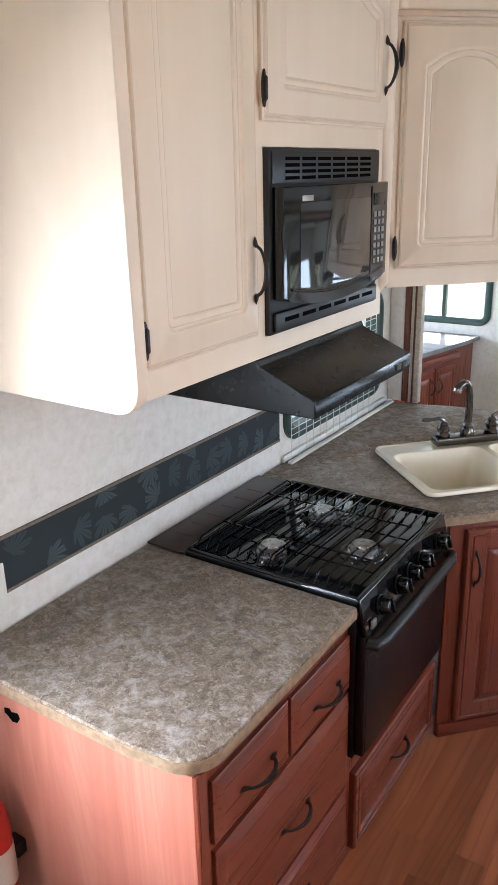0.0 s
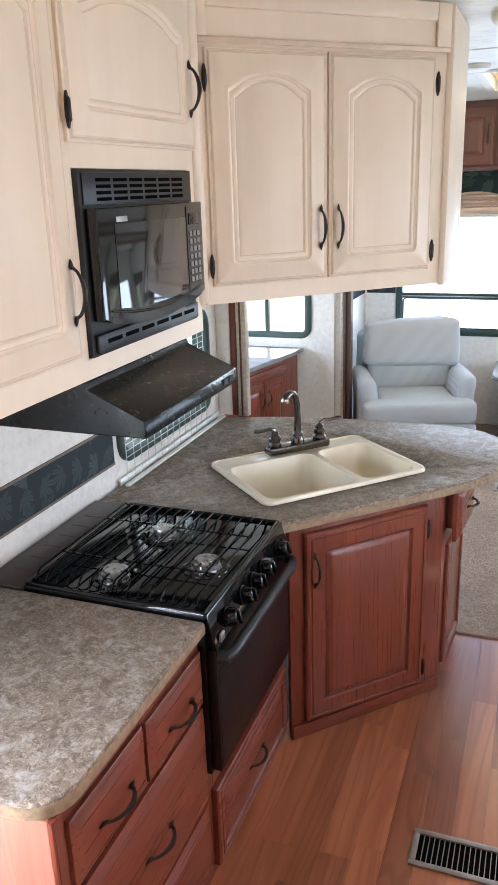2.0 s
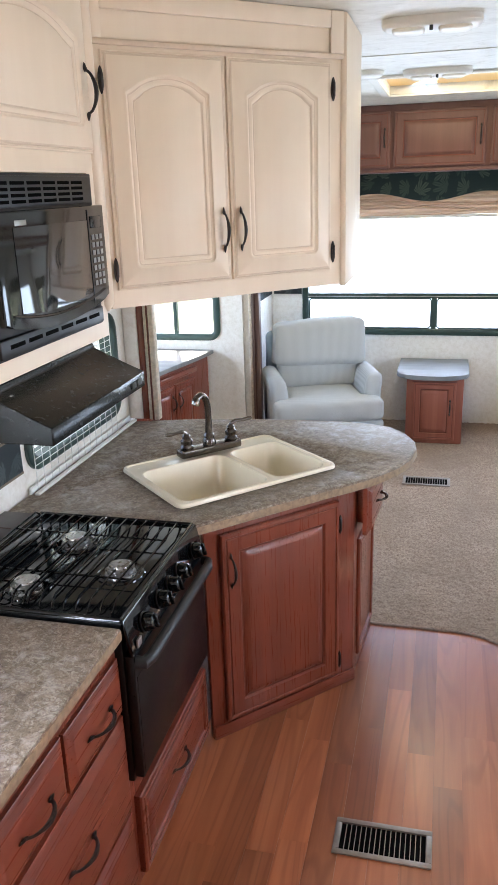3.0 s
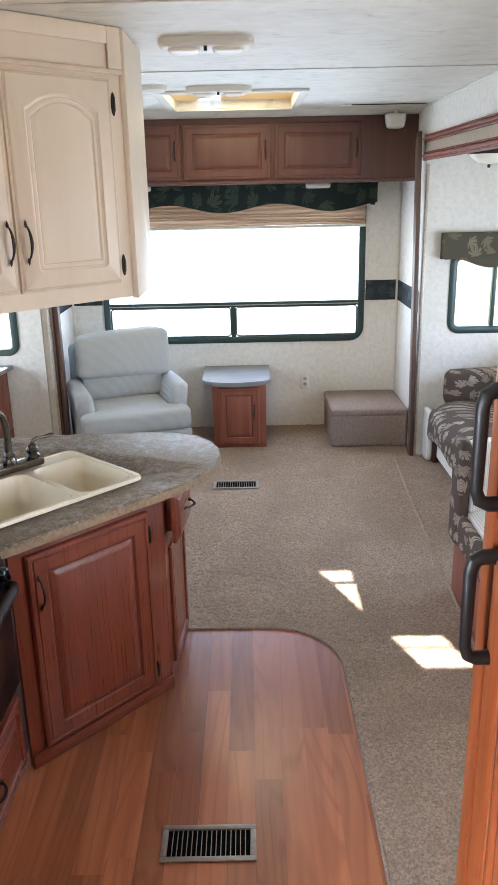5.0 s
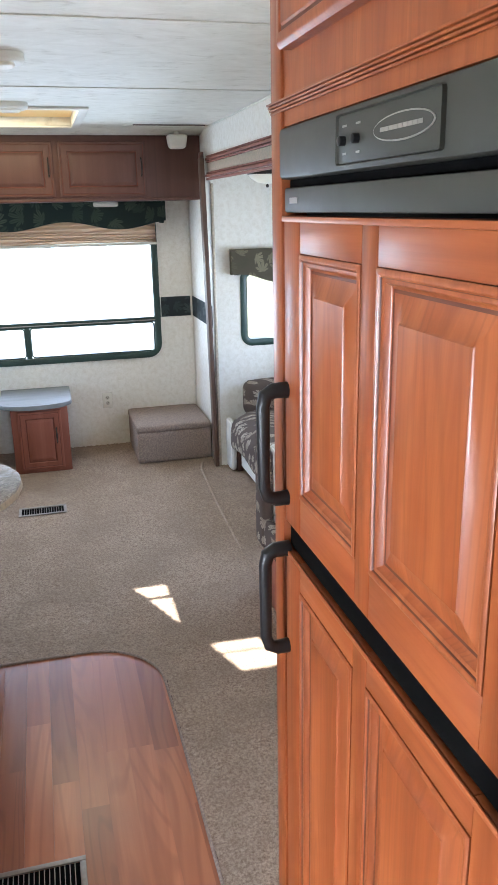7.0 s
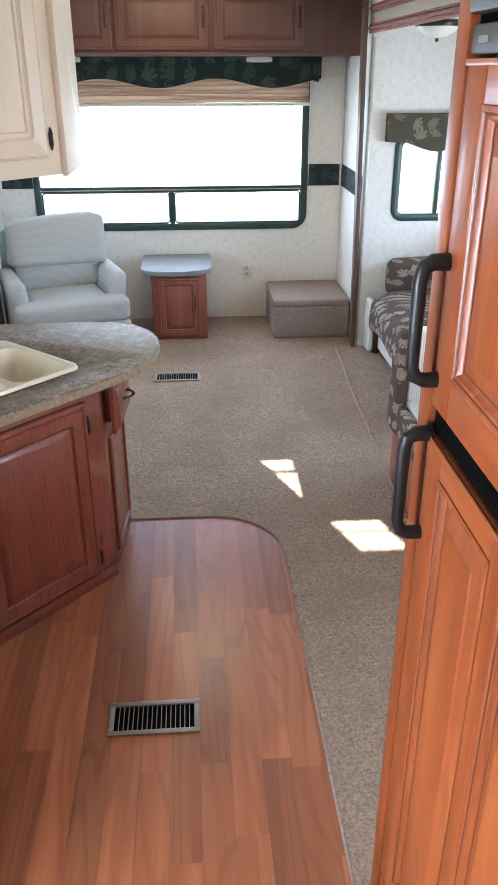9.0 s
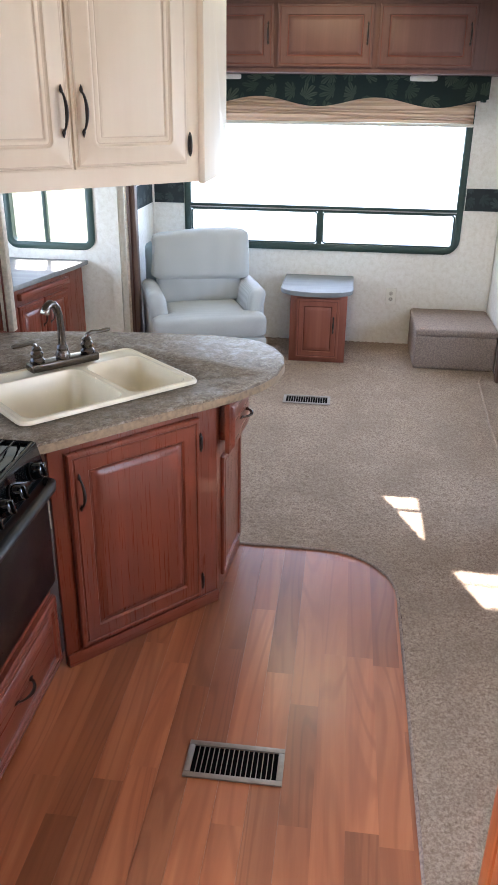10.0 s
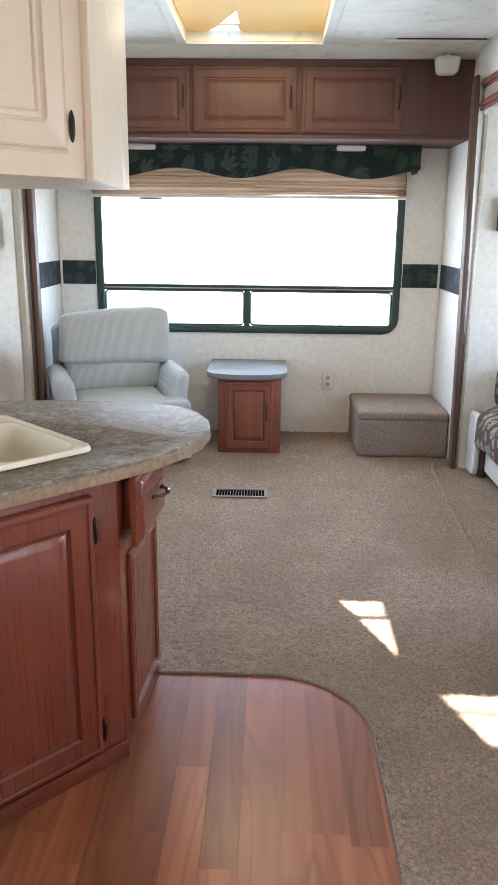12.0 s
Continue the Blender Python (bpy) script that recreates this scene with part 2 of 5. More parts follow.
_col = COUNTER.mix(COUNTER.ramp(_b, [(0.60, (0, 0, 0, 1)), (0.70, (0.5, 0.5, 0.5, 1))]), _col, srgb(196, 189, 180))
_col = COUNTER.mix(COUNTER.ramp(_b, [(0.32, (0.7, 0.7, 0.7, 1)), (0.40, (0, 0, 0, 1))]), _col, srgb(66, 54, 46))
_col = COUNTER.mix(COUNTER.ramp(COUNTER.noise(17, 5, (1, 1, 1), 0.7, 0.6), [(0.50, (0, 0, 0, 1)), (0.68, (0.5, 0.5, 0.5, 1))]), _col, srgb(192, 187, 180))
_col = COUNTER.mix(COUNTER.ramp(COUNTER.noise(21, 6, (1, 1, 1), 0.75, 0.8), [(0.34, (0.55, 0.55, 0.55, 1)), (0.46, (0, 0, 0, 1))]), _col, srgb(78, 64, 54))
COUNTER.colour(COUNTER.mix(COUNTER.value(_c, 0, 0.15), _col, srgb(134, 119, 102))).roughness(_b, 0.42, 0.56).bump(_b, 0.03, 0.0004)
COUNTER = COUNTER.m
CARPET = Mat("cut_pile_carpet", 0.95, spec=0.1)
_a = CARPET.noise(105, 5, (1, 1, 1), 0.75)
_b = CARPET.noise(3.2, 5, (1, 1, 1), 0.6, 0.5)
_col = CARPET.ramp(_a, [(0.30, srgb(108, 89, 76)), (0.50, srgb(157, 137, 120)), (0.72, srgb(197, 178, 160))])
CARPET.colour(CARPET.mix(CARPET.ramp(_b, [(0.36, (0.5, 0.5, 0.5, 1)), (0.62, (0, 0, 0, 1))]), _col, srgb(132, 116, 101))).bump(_a, 0.7, 0.007)
CARPET = CARPET.m
STEP_CARPET = plain("mauve_step_carpet", srgb(148, 132, 122), 0.95, vary=0.32, scale=110, bump=0.9, spec=0.1)
CORD = Mat("pale_grey_corduroy", 0.85, spec=0.15)
_w = CORD.node("ShaderNodeTexWave", Scale=46.0, Distortion=0.8)
_w.bands_direction = "X"
CORD.link(CORD.place((1, 1, 1)), _w.inputs["Vector"])
_k = CORD.noise(5, 4)
CORD.colour(CORD.mix(CORD.value(_k, 0, 0.35), CORD.ramp(_w.outputs["Fac"], [(0.2, srgb(174, 177, 176)), (0.7, srgb(190, 193, 192))]), srgb(184, 186, 186))).bump(_w.outputs["Fac"], 0.25, 0.002)
CORD = CORD.m
# Chair back fabric with the window's bluish light put into its colour.
BLUE_LIT_BACK = plain("blue_lit_chair_back", srgb(150, 168, 178), 0.7, vary=0.05)
SHADE = Mat("pleated_shade", 0.7)
_n = SHADE.noise(6, 3, (0.3, 1, 6))
SHADE.colour(SHADE.ramp(_n, [(0.3, srgb(178, 148, 122)), (0.7, srgb(206, 184, 160))]))
_t = SHADE.node("ShaderNodeBsdfTranslucent")
_t.inputs["Color"].default_value = srgb(214, 188, 164)
_m = SHADE.node("ShaderNodeMixShader", Fac=0.42)
SHADE.link(SHADE.b.outputs[0], _m.inputs[1])
SHADE.link(_t.outputs[0], _m.inputs[2])
SHADE.link(_m.outputs[0], SHADE.t.nodes["Material Output"].inputs["Surface"])
SHADE = SHADE.m
WINDOW_FRAME = plain("dark_window_frame", srgb(46, 68, 62), 0.35, vary=0.1)
TABLE_TOP = wood("grey_laminate", srgb(104, 106, 106), srgb(132, 134, 134), srgb(150, 152, 150), 0.52, along="x", fine=1.6, coat=0.0)
GLASS = Mat("window_glass", 0.02, spec=0.5)
GLASS.b.inputs["Transmission Weight"].default_value = 1.0
GLASS.b.inputs["IOR"].default_value = 1.05
GLASS = GLASS.m
DARK_GLASS = plain("dark_oven_glass", (0.012, 0.013, 0.014, 1), 0.05, vary=0.05, bump=0.0, spec=0.8)
LAMP_LENS = plain("frosted_lamp_lens", srgb(238, 232, 214), 0.3, vary=0.02)
GRASS = plain("grass_ground", (0.115, 0.125, 0.07, 1), 0.9, vary=0.4, scale=3)
RED = plain("red_enamel", srgb(176, 34, 28), 0.3)
EDGE_METAL = plain("brushed_cream_edging", (0.55, 0.47, 0.37, 1), 0.35, 0.25, vary=0.2, scale=60)
CABLE = plain("grey_metal_trim", (0.45, 0.44, 0.42, 1), 0.35, 0.8)

LID = Mat("translucent_roof_lid", 0.4)
LID.colour(srgb(243, 218, 154))
LID.b.inputs["Transmission Weight"].default_value = 0.0
_t = LID.node("ShaderNodeBsdfTranslucent")
_t.inputs["Color"].default_value = srgb(247, 214, 136)
_m = LID.node("ShaderNodeMixShader", Fac=0.12)
LID.link(LID.b.outputs[0], _m.inputs[1])
LID.link(_t.outputs[0], _m.inputs[2])
LID.link(_m.outputs[0], LID.t.nodes["Material Output"].inputs["Surface"])
LID = LID.m
LEAF = plain("tree_leaf", (0.06, 0.10, 0.03, 1), 0.6, vary=0.5, scale=5)
BARK = plain("tree_bark", (0.10, 0.075, 0.055, 1), 0.9, vary=0.4, scale=12, bump=0.6)
WIRE = plain("white_coated_wire", srgb(236, 236, 232), 0.35, vary=0.02)

TABLE_WOOD = wood("dull_cherry_wood", srgb(112, 60, 44), srgb(140, 80, 62), srgb(158, 98, 78), 0.5, coat=0.0)
BUTTON = plain("grey_button", srgb(128, 128, 124), 0.5)

# ---- building helpers ----
POST_WOOD = wood("dull_walnut_trim", srgb(74, 54, 45), srgb(96, 72, 60), srgb(112, 88, 74), 0.45, coat=0.0)
GROOVES = {CREAM: CREAM_GLAZE, CHERRY: CHERRY_GROOVE, CHERRY_X: CHERRY_GROOVE, DARK_CHERRY: CHERRY_GROOVE, TABLE_WOOD: CHERRY_GROOVE, FRIDGE_WOOD: FRIDGE_GROOVE}


def thing(name, label, category, m=None, group="", kind=""):
    ob = new(name)
    ob.empty_display_size = 0.05
    if m is not None:
        ob.matrix_world = m
    return tagged(ob, label, category, group, kind)


def mesh_of(name, bm, mat, smooth=True):
    bmesh.ops.recalc_face_normals(bm, faces=bm.faces)
    me = bpy.data.meshes.new(name)
    bm.to_mesh(me)
    bm.free()
    me.materials.append(mat)
    if mat in GROOVES:
        me.materials.append(GROOVES[mat])
    if smooth:
        me.polygons.foreach_set("use_smooth", [True] * len(me.polygons))
        me.set_sharp_from_angle(angle=radians(38))
    return me


def part(name, bm, mat, parent=None, label="", m=None, smooth=True):
    ob = new(name, mesh_of(name, bm, mat, smooth))
    if m is not None:
        ob.matrix_local = m
    if parent is not None:
        ob.parent = parent
    if label:
        ob["label"] = label
    return ob


def box(x0, y0, z0, x1, y1, z1, bevel=0.0, bm=None, segments=2):
    bm = bm or bmesh.new()
    made = bmesh.ops.create_cube(bm, size=1)["verts"]
    bmesh.ops.transform(bm, matrix=Matrix.LocRotScale(((x0 + x1) / 2, (y0 + y1) / 2, (z0 + z1) / 2), None, (x1 - x0, y1 - y0, z1 - z0)), verts=made)
    if bevel:
        edges = list({e for v in made for e in v.link_edges})
        bmesh.ops.bevel(bm, geom=edges, offset=bevel, segments=segments, profile=0.5, affect="EDGES")
    return bm


def prism(points, z0, z1, bevel=0.0, bm=None, segments=2):
    """A flat outline raised from z0 to z1."""
    bm = bm or bmesh.new()
    low = [bm.verts.new((x, y, z0)) for x, y in points]
    top = [bm.verts.new((x, y, z1)) for x, y in points]
    bm.faces.new(list(reversed(low)))
    face = bm.faces.new(top)
    n = len(points)
    for i in range(n):
        bm.faces.new((low[i], low[(i + 1) % n], top[(i + 1) % n], top[i]))
    if bevel:
        edges = [e for e in bm.edges if abs(e.verts[0].co.z - e.verts[1].co.z) < 1e-5]
        bmesh.ops.bevel(bm, geom=edges, offset=bevel, segments=segments, profile=0.5, affect="EDGES")
    return bm


def sheet(points, y0, y1, bevel=0.0):
    """An outline in x and z with a thickness along y."""
    bm = prism(points, -y1, -y0, bevel)
    bmesh.ops.transform(bm, matrix=Matrix.Rotation(radians(90), 4, "X"), verts=bm.verts)
    return bm


def tube(points, radius, bm=None, sides=8, flat=1.0):
    """A round bar through the points; radius: one number or one for each point."""
    bm = bm or bmesh.new()
    pts = [Vector(p) for p in points]
    rad = radius if isinstance(radius, (list, tuple)) else [radius] * len(pts)
    rings, side = [], None
    for i, p in enumerate(pts):
        way = (pts[min(i + 1, len(pts) - 1)] - pts[max(i - 1, 0)]).normalized()
        if side is None:
            side = way.orthogonal().normalized()
        side = (side - way * side.dot(way)).normalized()
        up = way.cross(side)
        rings.append([bm.verts.new(p + rad[i] * (math.cos(a) * side + flat * math.sin(a) * up)) for a in (2 * math.pi * k / sides for k in range(sides))])
    for a, b in zip(rings, rings[1:]):
        for k in range(sides):
            bm.faces.new((a[k], a[(k + 1) % sides], b[(k + 1) % sides], b[k]))
    bm.faces.new(list(reversed(rings[0])))
    bm.faces.new(rings[-1])
    return bm


def lathe(profile, bm=None, sides=20, m=None):
    """A turned shape: (radius, z) from bottom to top."""
    bm = bm or bmesh.new()
    rings = [[bm.verts.new((r * math.cos(2 * math.pi * k / sides), r * math.sin(2 * math.pi * k / sides), z)) for k in range(sides)] for r, z in profile]
    for a, b in zip(rings, rings[1:]):
        for k in range(sides):
            bm.faces.new((a[k], a[(k + 1) % sides], b[(k + 1) % sides], b[k]))
    bm.faces.new(list(reversed(rings[0])))
    bm.faces.new(rings[-1])
    if m is not None:
        bmesh.ops.transform(bm, matrix=m, verts=[v for ring in rings for v in ring])
    return bm


def ring(w, h, inset, arch=0.0, steps=12, corner=0.0006):
    """The outline of a panel inset from w by h, its lower corners rounded; its top bows up by arch."""
    x0, x1, z0, z1 = inset, w - inset, inset, h - inset - arch
    pts = []
    for cx, a0 in ((x0 + corner, 180), (x1 - corner, 270)):
        for k in range(5):
            a = radians(a0 + 22.5 * k)
            pts.append((cx + corner * math.cos(a), z0 + corner + corner * math.sin(a)))
    pts += [(x1, z0 + (z1 - z0) * 0.5)]
    for k in range(steps + 1):
        u = 1 - k / steps
        bow = arch * max(0.0, math.cos(math.pi * (u - 0.5) * 1.12)) ** 0.6 if arch else 0
        pts.append((x0 + (x1 - x0) * u, z1 + bow))
    pts += [(x0, z0 + (z1 - z0) * 0.5)]
    return pts


def panel(w, h, thick=0.02, rail=0.055, arch=0.0, raised=True):
    """A framed door that faces -y, its lower left corner at the origin. raised: True a raised field, False a sunk one,
    "slab" a plain front with a stepped edge, "bead" a stepped edge and two glazed beads round a flat field."""
    bm = bmesh.new()
    t, tiny = thick, 0.0006
    if raised == "slab":
        deep = [(0, 0.0, 0, tiny), (0, t * 0.45, 0, tiny), (0.007, t * 0.62, 0, tiny), (0.009, t * 0.62, 0, tiny), (0.020, t * 0.95, 0, tiny), (0.026, t, 0, tiny)]
        groove = (2,)
    elif raised == "bead":
        deep = [(0, 0.0, 0, tiny), (0, t * 0.40, 0, tiny), (0.004, t * 0.55, 0, tiny), (0.007, t * 0.55, 0, tiny), (0.010, t * 0.78, 0, tiny), (0.014, t * 0.78, 0, tiny), (0.021, t, 0, tiny),
                (rail - 0.006, t, arch, 0.022), (rail - 0.003, t + 0.0022, arch, 0.021), (rail + 0.003, t + 0.0022, arch, 0.018), (rail + 0.006, t - 0.002, arch, 0.015), (rail + 0.010, t - 0.0045, arch, 0.012),
                (rail + 0.013, t - 0.0045, arch, 0.010), (rail + 0.018, t - 0.002, arch, 0.007), (rail + 0.023, t - 0.003, arch, 0.005), (rail + 0.026, t - 0.0065, arch, 0.003), (rail + 0.029, t - 0.0065, arch, 0.002), (rail + 0.033, t - 0.004, arch, 0.001)]
        groove = (2, 4, 11, 15)
    else:
        deep = [(0, 0.0, 0, tiny), (0, t - 0.006, 0, tiny), (0.004, t - 0.001, 0, tiny), (0.009, t, 0, tiny), (0.015, t, 0, tiny), (0.017, t - 0.0025, 0, tiny), (0.021, t - 0.0025, 0, tiny), (0.023, t, 0, tiny),
                (rail, t, arch, tiny), (rail + 0.005, t - 0.007, arch, tiny), (rail + 0.011, t - 0.007, arch, tiny)]
        groove = (5, 9)
        if raised:
            deep += [(rail + 0.014, t - 0.004, arch, tiny), (rail + 0.032, t + 0.001, arch, tiny), (rail + 0.035, t + 0.0018, arch, tiny)]
    rows = [[bm.verts.new((x, -d, z)) for x, z in ring(w, h, i, a, corner=r)] for i, d, a, r in deep]
    n = len(rows[0])
    for i, (a, b) in enumerate(zip(rows, rows[1:])):
        for k in range(n):
            f = bm.faces.new((a[k], a[(k + 1) % n], b[(k + 1) % n], b[k]))
            f.material_index = 1 if i in groove else 0
    bm.faces.new(rows[-1])
    bm.faces.new(list(reversed(rows[0])))
    return bm


def pull(length=0.1, out=0.028, thick=0.0062):
    """A bow pull, upright, standing out along -y from leaf-shaped ends on y = 0."""
    pts, rad = [], []
    for k in range(13):
        u = k / 12
        pts.append((0, -0.003 - out * math.sin(math.pi * u) ** 0.6, length * (u - 0.5)))
        rad.append(thick * (0.70 + 0.50 * math.sin(math.pi * u) ** 2))
    bm = tube(pts, rad, sides=8, flat=0.75)
    for s in (-1, 1):
        z = s * length * 0.5
        tube([(0, -0.0025, z + s * 0.016), (0, -0.003, z + s * 0.008), (0, -0.004, z), (0, -0.006, z - s * 0.006)], [0.0012, 0.0062, 0.0085, 0.0055], bm, sides=8, flat=0.6)
    return bm


def hinge():
    """A leaf hinge with pointed ends and a round barrel."""
    lens = [(0.0075 * math.sin(radians(a)) * (1 if abs(math.cos(radians(a))) < 0.8 else 0.8), 0.036 * math.cos(radians(a))) for a in range(0, 360, 20)]
    bm = sheet([(x, z) for x, z in reversed(lens)], -0.005, 0.0, 0.001)
    return tube([(0.0, -0.006, -0.024), (0.0, -0.007, -0.020), (0.0, -0.007, 0.020), (0.0, -0.006, 0.024)], [0.002, 0.0045, 0.0045, 0.002], bm)


def hung_door(unit, name, x, z, w, h, mat, arch=0.0, handle=None, hinges=(), thick=0.02, rail=0.055, raised=True, pull_len=0.1, across=False, y=0.0, metal=None):
    """A door or drawer front on a unit, with its pull and hinges as sub-parts."""
    d = part(name, panel(w, h, thick, rail, arch, raised), mat, unit, m=pose(x, y, z))
    if handle:
        hx, hz = handle
        part("handle", pull(pull_len), metal or BRONZE, d, "dark bronze bow pull", m=pose(hx, -thick, hz, 0, 90 if across else 0, 0))
    for hx, hz in hinges:
        part("hinge", hinge(), BRONZE, d, m=pose(hx, -thick * 0.6, hz))
    return d

# ---- setting ----
XL, XR, YB, YF, CEIL = -1.13, 1.48, 6.41, -0.7, 2.36
CT_TOP = 0.839


def holed_wall(name, x0, x1, z0, z1, thick, m, mat, holes=(), label=""):
    """A wall in x and z that faces -y, from y = 0 to thick, with openings (x0, z0, x1, z1) through it."""
    bm = bmesh.new()
    xs = sorted({x0, x1, *[h[0] for h in holes], *[h[2] for h in holes]})
    zs = sorted({z0, z1, *[h[1] for h in holes], *[h[3] for h in holes]})
    full = lambda i, j: 0 <= i < len(xs) - 1 and 0 <= j < len(zs) - 1 and not any(h[0] <= (xs[i] + xs[i + 1]) / 2 <= h[2] and h[1] <= (zs[j] + zs[j + 1]) / 2 <= h[3] for h in holes)
    quad = lambda *p: bm.faces.new([bm.verts.new(q) for q in p])
    for i in range(len(xs) - 1):
        for j in range(len(zs) - 1):
            if not full(i, j):
                continue
            a, b, c, d = xs[i], xs[i + 1], zs[j], zs[j + 1]
            quad((a, 0, c), (b, 0, c), (b, 0, d), (a, 0, d))
            quad((b, thick, c), (a, thick, c), (a, thick, d), (b, thick, d))
            if not full(i - 1, j): quad((a, thick, c), (a, 0, c), (a, 0, d), (a, thick, d))
            if not full(i + 1, j): quad((b, 0, c), (b, thick, c), (b, thick, d), (b, 0, d))
            if not full(i, j - 1): quad((a, thick, c), (b, thick, c), (b, 0, c), (a, 0, c))
            if not full(i, j + 1): quad((a, 0, d), (b, 0, d), (b, thick, d), (a, thick, d))
    bmesh.ops.remove_doubles(bm, verts=bm.verts, dist=1e-5)
    ob = part(name, bm, mat, m=m, smooth=False)
    return tagged(ob, label, "wall", kind="structure")


FACE_E, FACE_W, FACE_S = 90, -90, 0
WIN = (-0.80, 0.738, 1.18, 1.80)
wall_rear = holed_wall("wall_rear", XL - 0.1, XR + 0.1, 0, CEIL, 0.06, pose(0, YB, 0), WALL, [WIN], "pale mottled wallpaper wall behind the armchair")
# the kitchen wall, seen along +y; its openings run in y
wall_left = holed_wall("wall_left", YF, YB, 0, CEIL, 0.06, pose(XL, 0, 0, 0, 0, FACE_E), WALL,
                       [(3.55, -0.01, 5.62, 2.03), (0.03, 0.93, 0.78, 1.55), (2.60, 0.945, 3.35, 1.315)], "pale mottled wallpaper kitchen wall")
wall_right = holed_wall("wall_right", -YB, -YF, 0, CEIL, 0.06, pose(XR, 0, 0, 0, 0, FACE_W), WALL,
                        [(-5.62, -0.01, -2.75, 2.04), (-2.10, 0.97, -1.60, 1.73)], "pale mottled wallpaper wall over the slide-out")
wall_front = holed_wall("wall_front", -XR, -XL, 0, CEIL, 0.06, pose(0, YF, 0) @ pose(0, 0, 0, 0, 0, 180), WALL, [], "plain pale wall")

ceil_bm = bmesh.new()
sk = (-0.13, 4.74, 0.60, 5.64)
for a, b, c, d in ((XL - 0.05, YF, XR + 0.05, sk[1]), (XL - 0.05, sk[3], XR + 0.05, YB), (XL - 0.05, sk[1], sk[0], sk[3]), (sk[2], sk[1], XR + 0.05, sk[3])):
    box(a, b, CEIL, c, d, CEIL + 0.05, bm=ceil_bm)
tagged(part("ceiling", ceil_bm, CEILING, smooth=False), "off-white textured ceiling panels", "ceiling", kind="structure")
for y in (2.70, 4.015):
    tagged(part("trim", box(XL, y - 0.012, CEIL - 0.004, XR, y + 0.012, CEIL - 0.0005, 0.0015), CEILING), "thin ceiling seam strip", "trim", kind="structure")

drop = bmesh.new()
low = [drop.verts.new(p) for p in ((XL, 5.70, CEIL - 0.0005), (XR, 5.70, CEIL - 0.0005), (XR, 5.90, CEIL - 0.034), (XL, 5.90, CEIL - 0.034))]
high = [drop.verts.new(p) for p in ((XR, 5.90, CEIL - 0.0005), (XL, 5.90, CEIL - 0.0005))]
drop.faces.new(low)
drop.faces.new((low[2], high[0], high[1], low[3]))
drop.faces.new((low[0], high[1], high[0], low[1]))
drop.faces.new((low[1], high[0], low[2]))
drop.faces.new((low[0], low[3], high[1]))
tagged(part("ceiling_drop", drop, CEILING, smooth=False), "off-white sloping ceiling strip before the cabinet", "ceiling", kind="structure")
tagged(part("trim", box(0.92, 5.560, CEIL - 0.010, XR - 0.012, 5.590, CEIL - 0.0005, 0.002), CEILING), "sagging white ceiling strip", "trim", kind="structure")
tagged(part("trim", box(0.98, 5.552, CEIL - 0.006, XR - 0.03, 5.5585, CEIL - 0.0005), KICK), "dark gap beside the ceiling strip", "trim", kind="structure")

# sub-floor, raised landing with two treads behind the camera
tagged(part("floor", box(XL, YF, -0.05, XR, YB, -0.006), KICK, smooth=False), "dark sub-floor under boards and carpet", "floor", kind="structure")
tagged(part("landing", prism([(XL, YF), (XR, YF), (XR, 0.5), (XL, 0.5)], -0.006, 0.36, 0.008), STEP_CARPET), "carpeted raised landing", "landing", kind="structure")
tagged(part("landing_step", prism([(-0.48, 0.5), (0.62, 0.5), (0.62, 0.78), (-0.48, 0.78)], -0.006, 0.18, 0.008), STEP_CARPET), "carpeted step below the landing", "step", kind="structure")
GROUND_Z = -0.9
tagged(part("ground", prism([(-400, -400), (400, -400), (400, 400), (-400, 400)], GROUND_Z - 0.1, GROUND_Z), GRASS, smooth=False), "mown green grass outside", "ground", kind="structure")


# carpet, with a rounded corner where it meets the boards
def carpet_edge():
    pts = [(-0.03, 3.296), (0.16, 3.298)]
    for k in range(11):
        a = radians(90 - 9 * k)
        pts.append((0.36 + 0.305 * math.cos(a), 2.99 + 0.305 * math.sin(a)))
    return pts + [(0.667, 2.6), (0.668, 0.8)]


EDGE = carpet_edge()


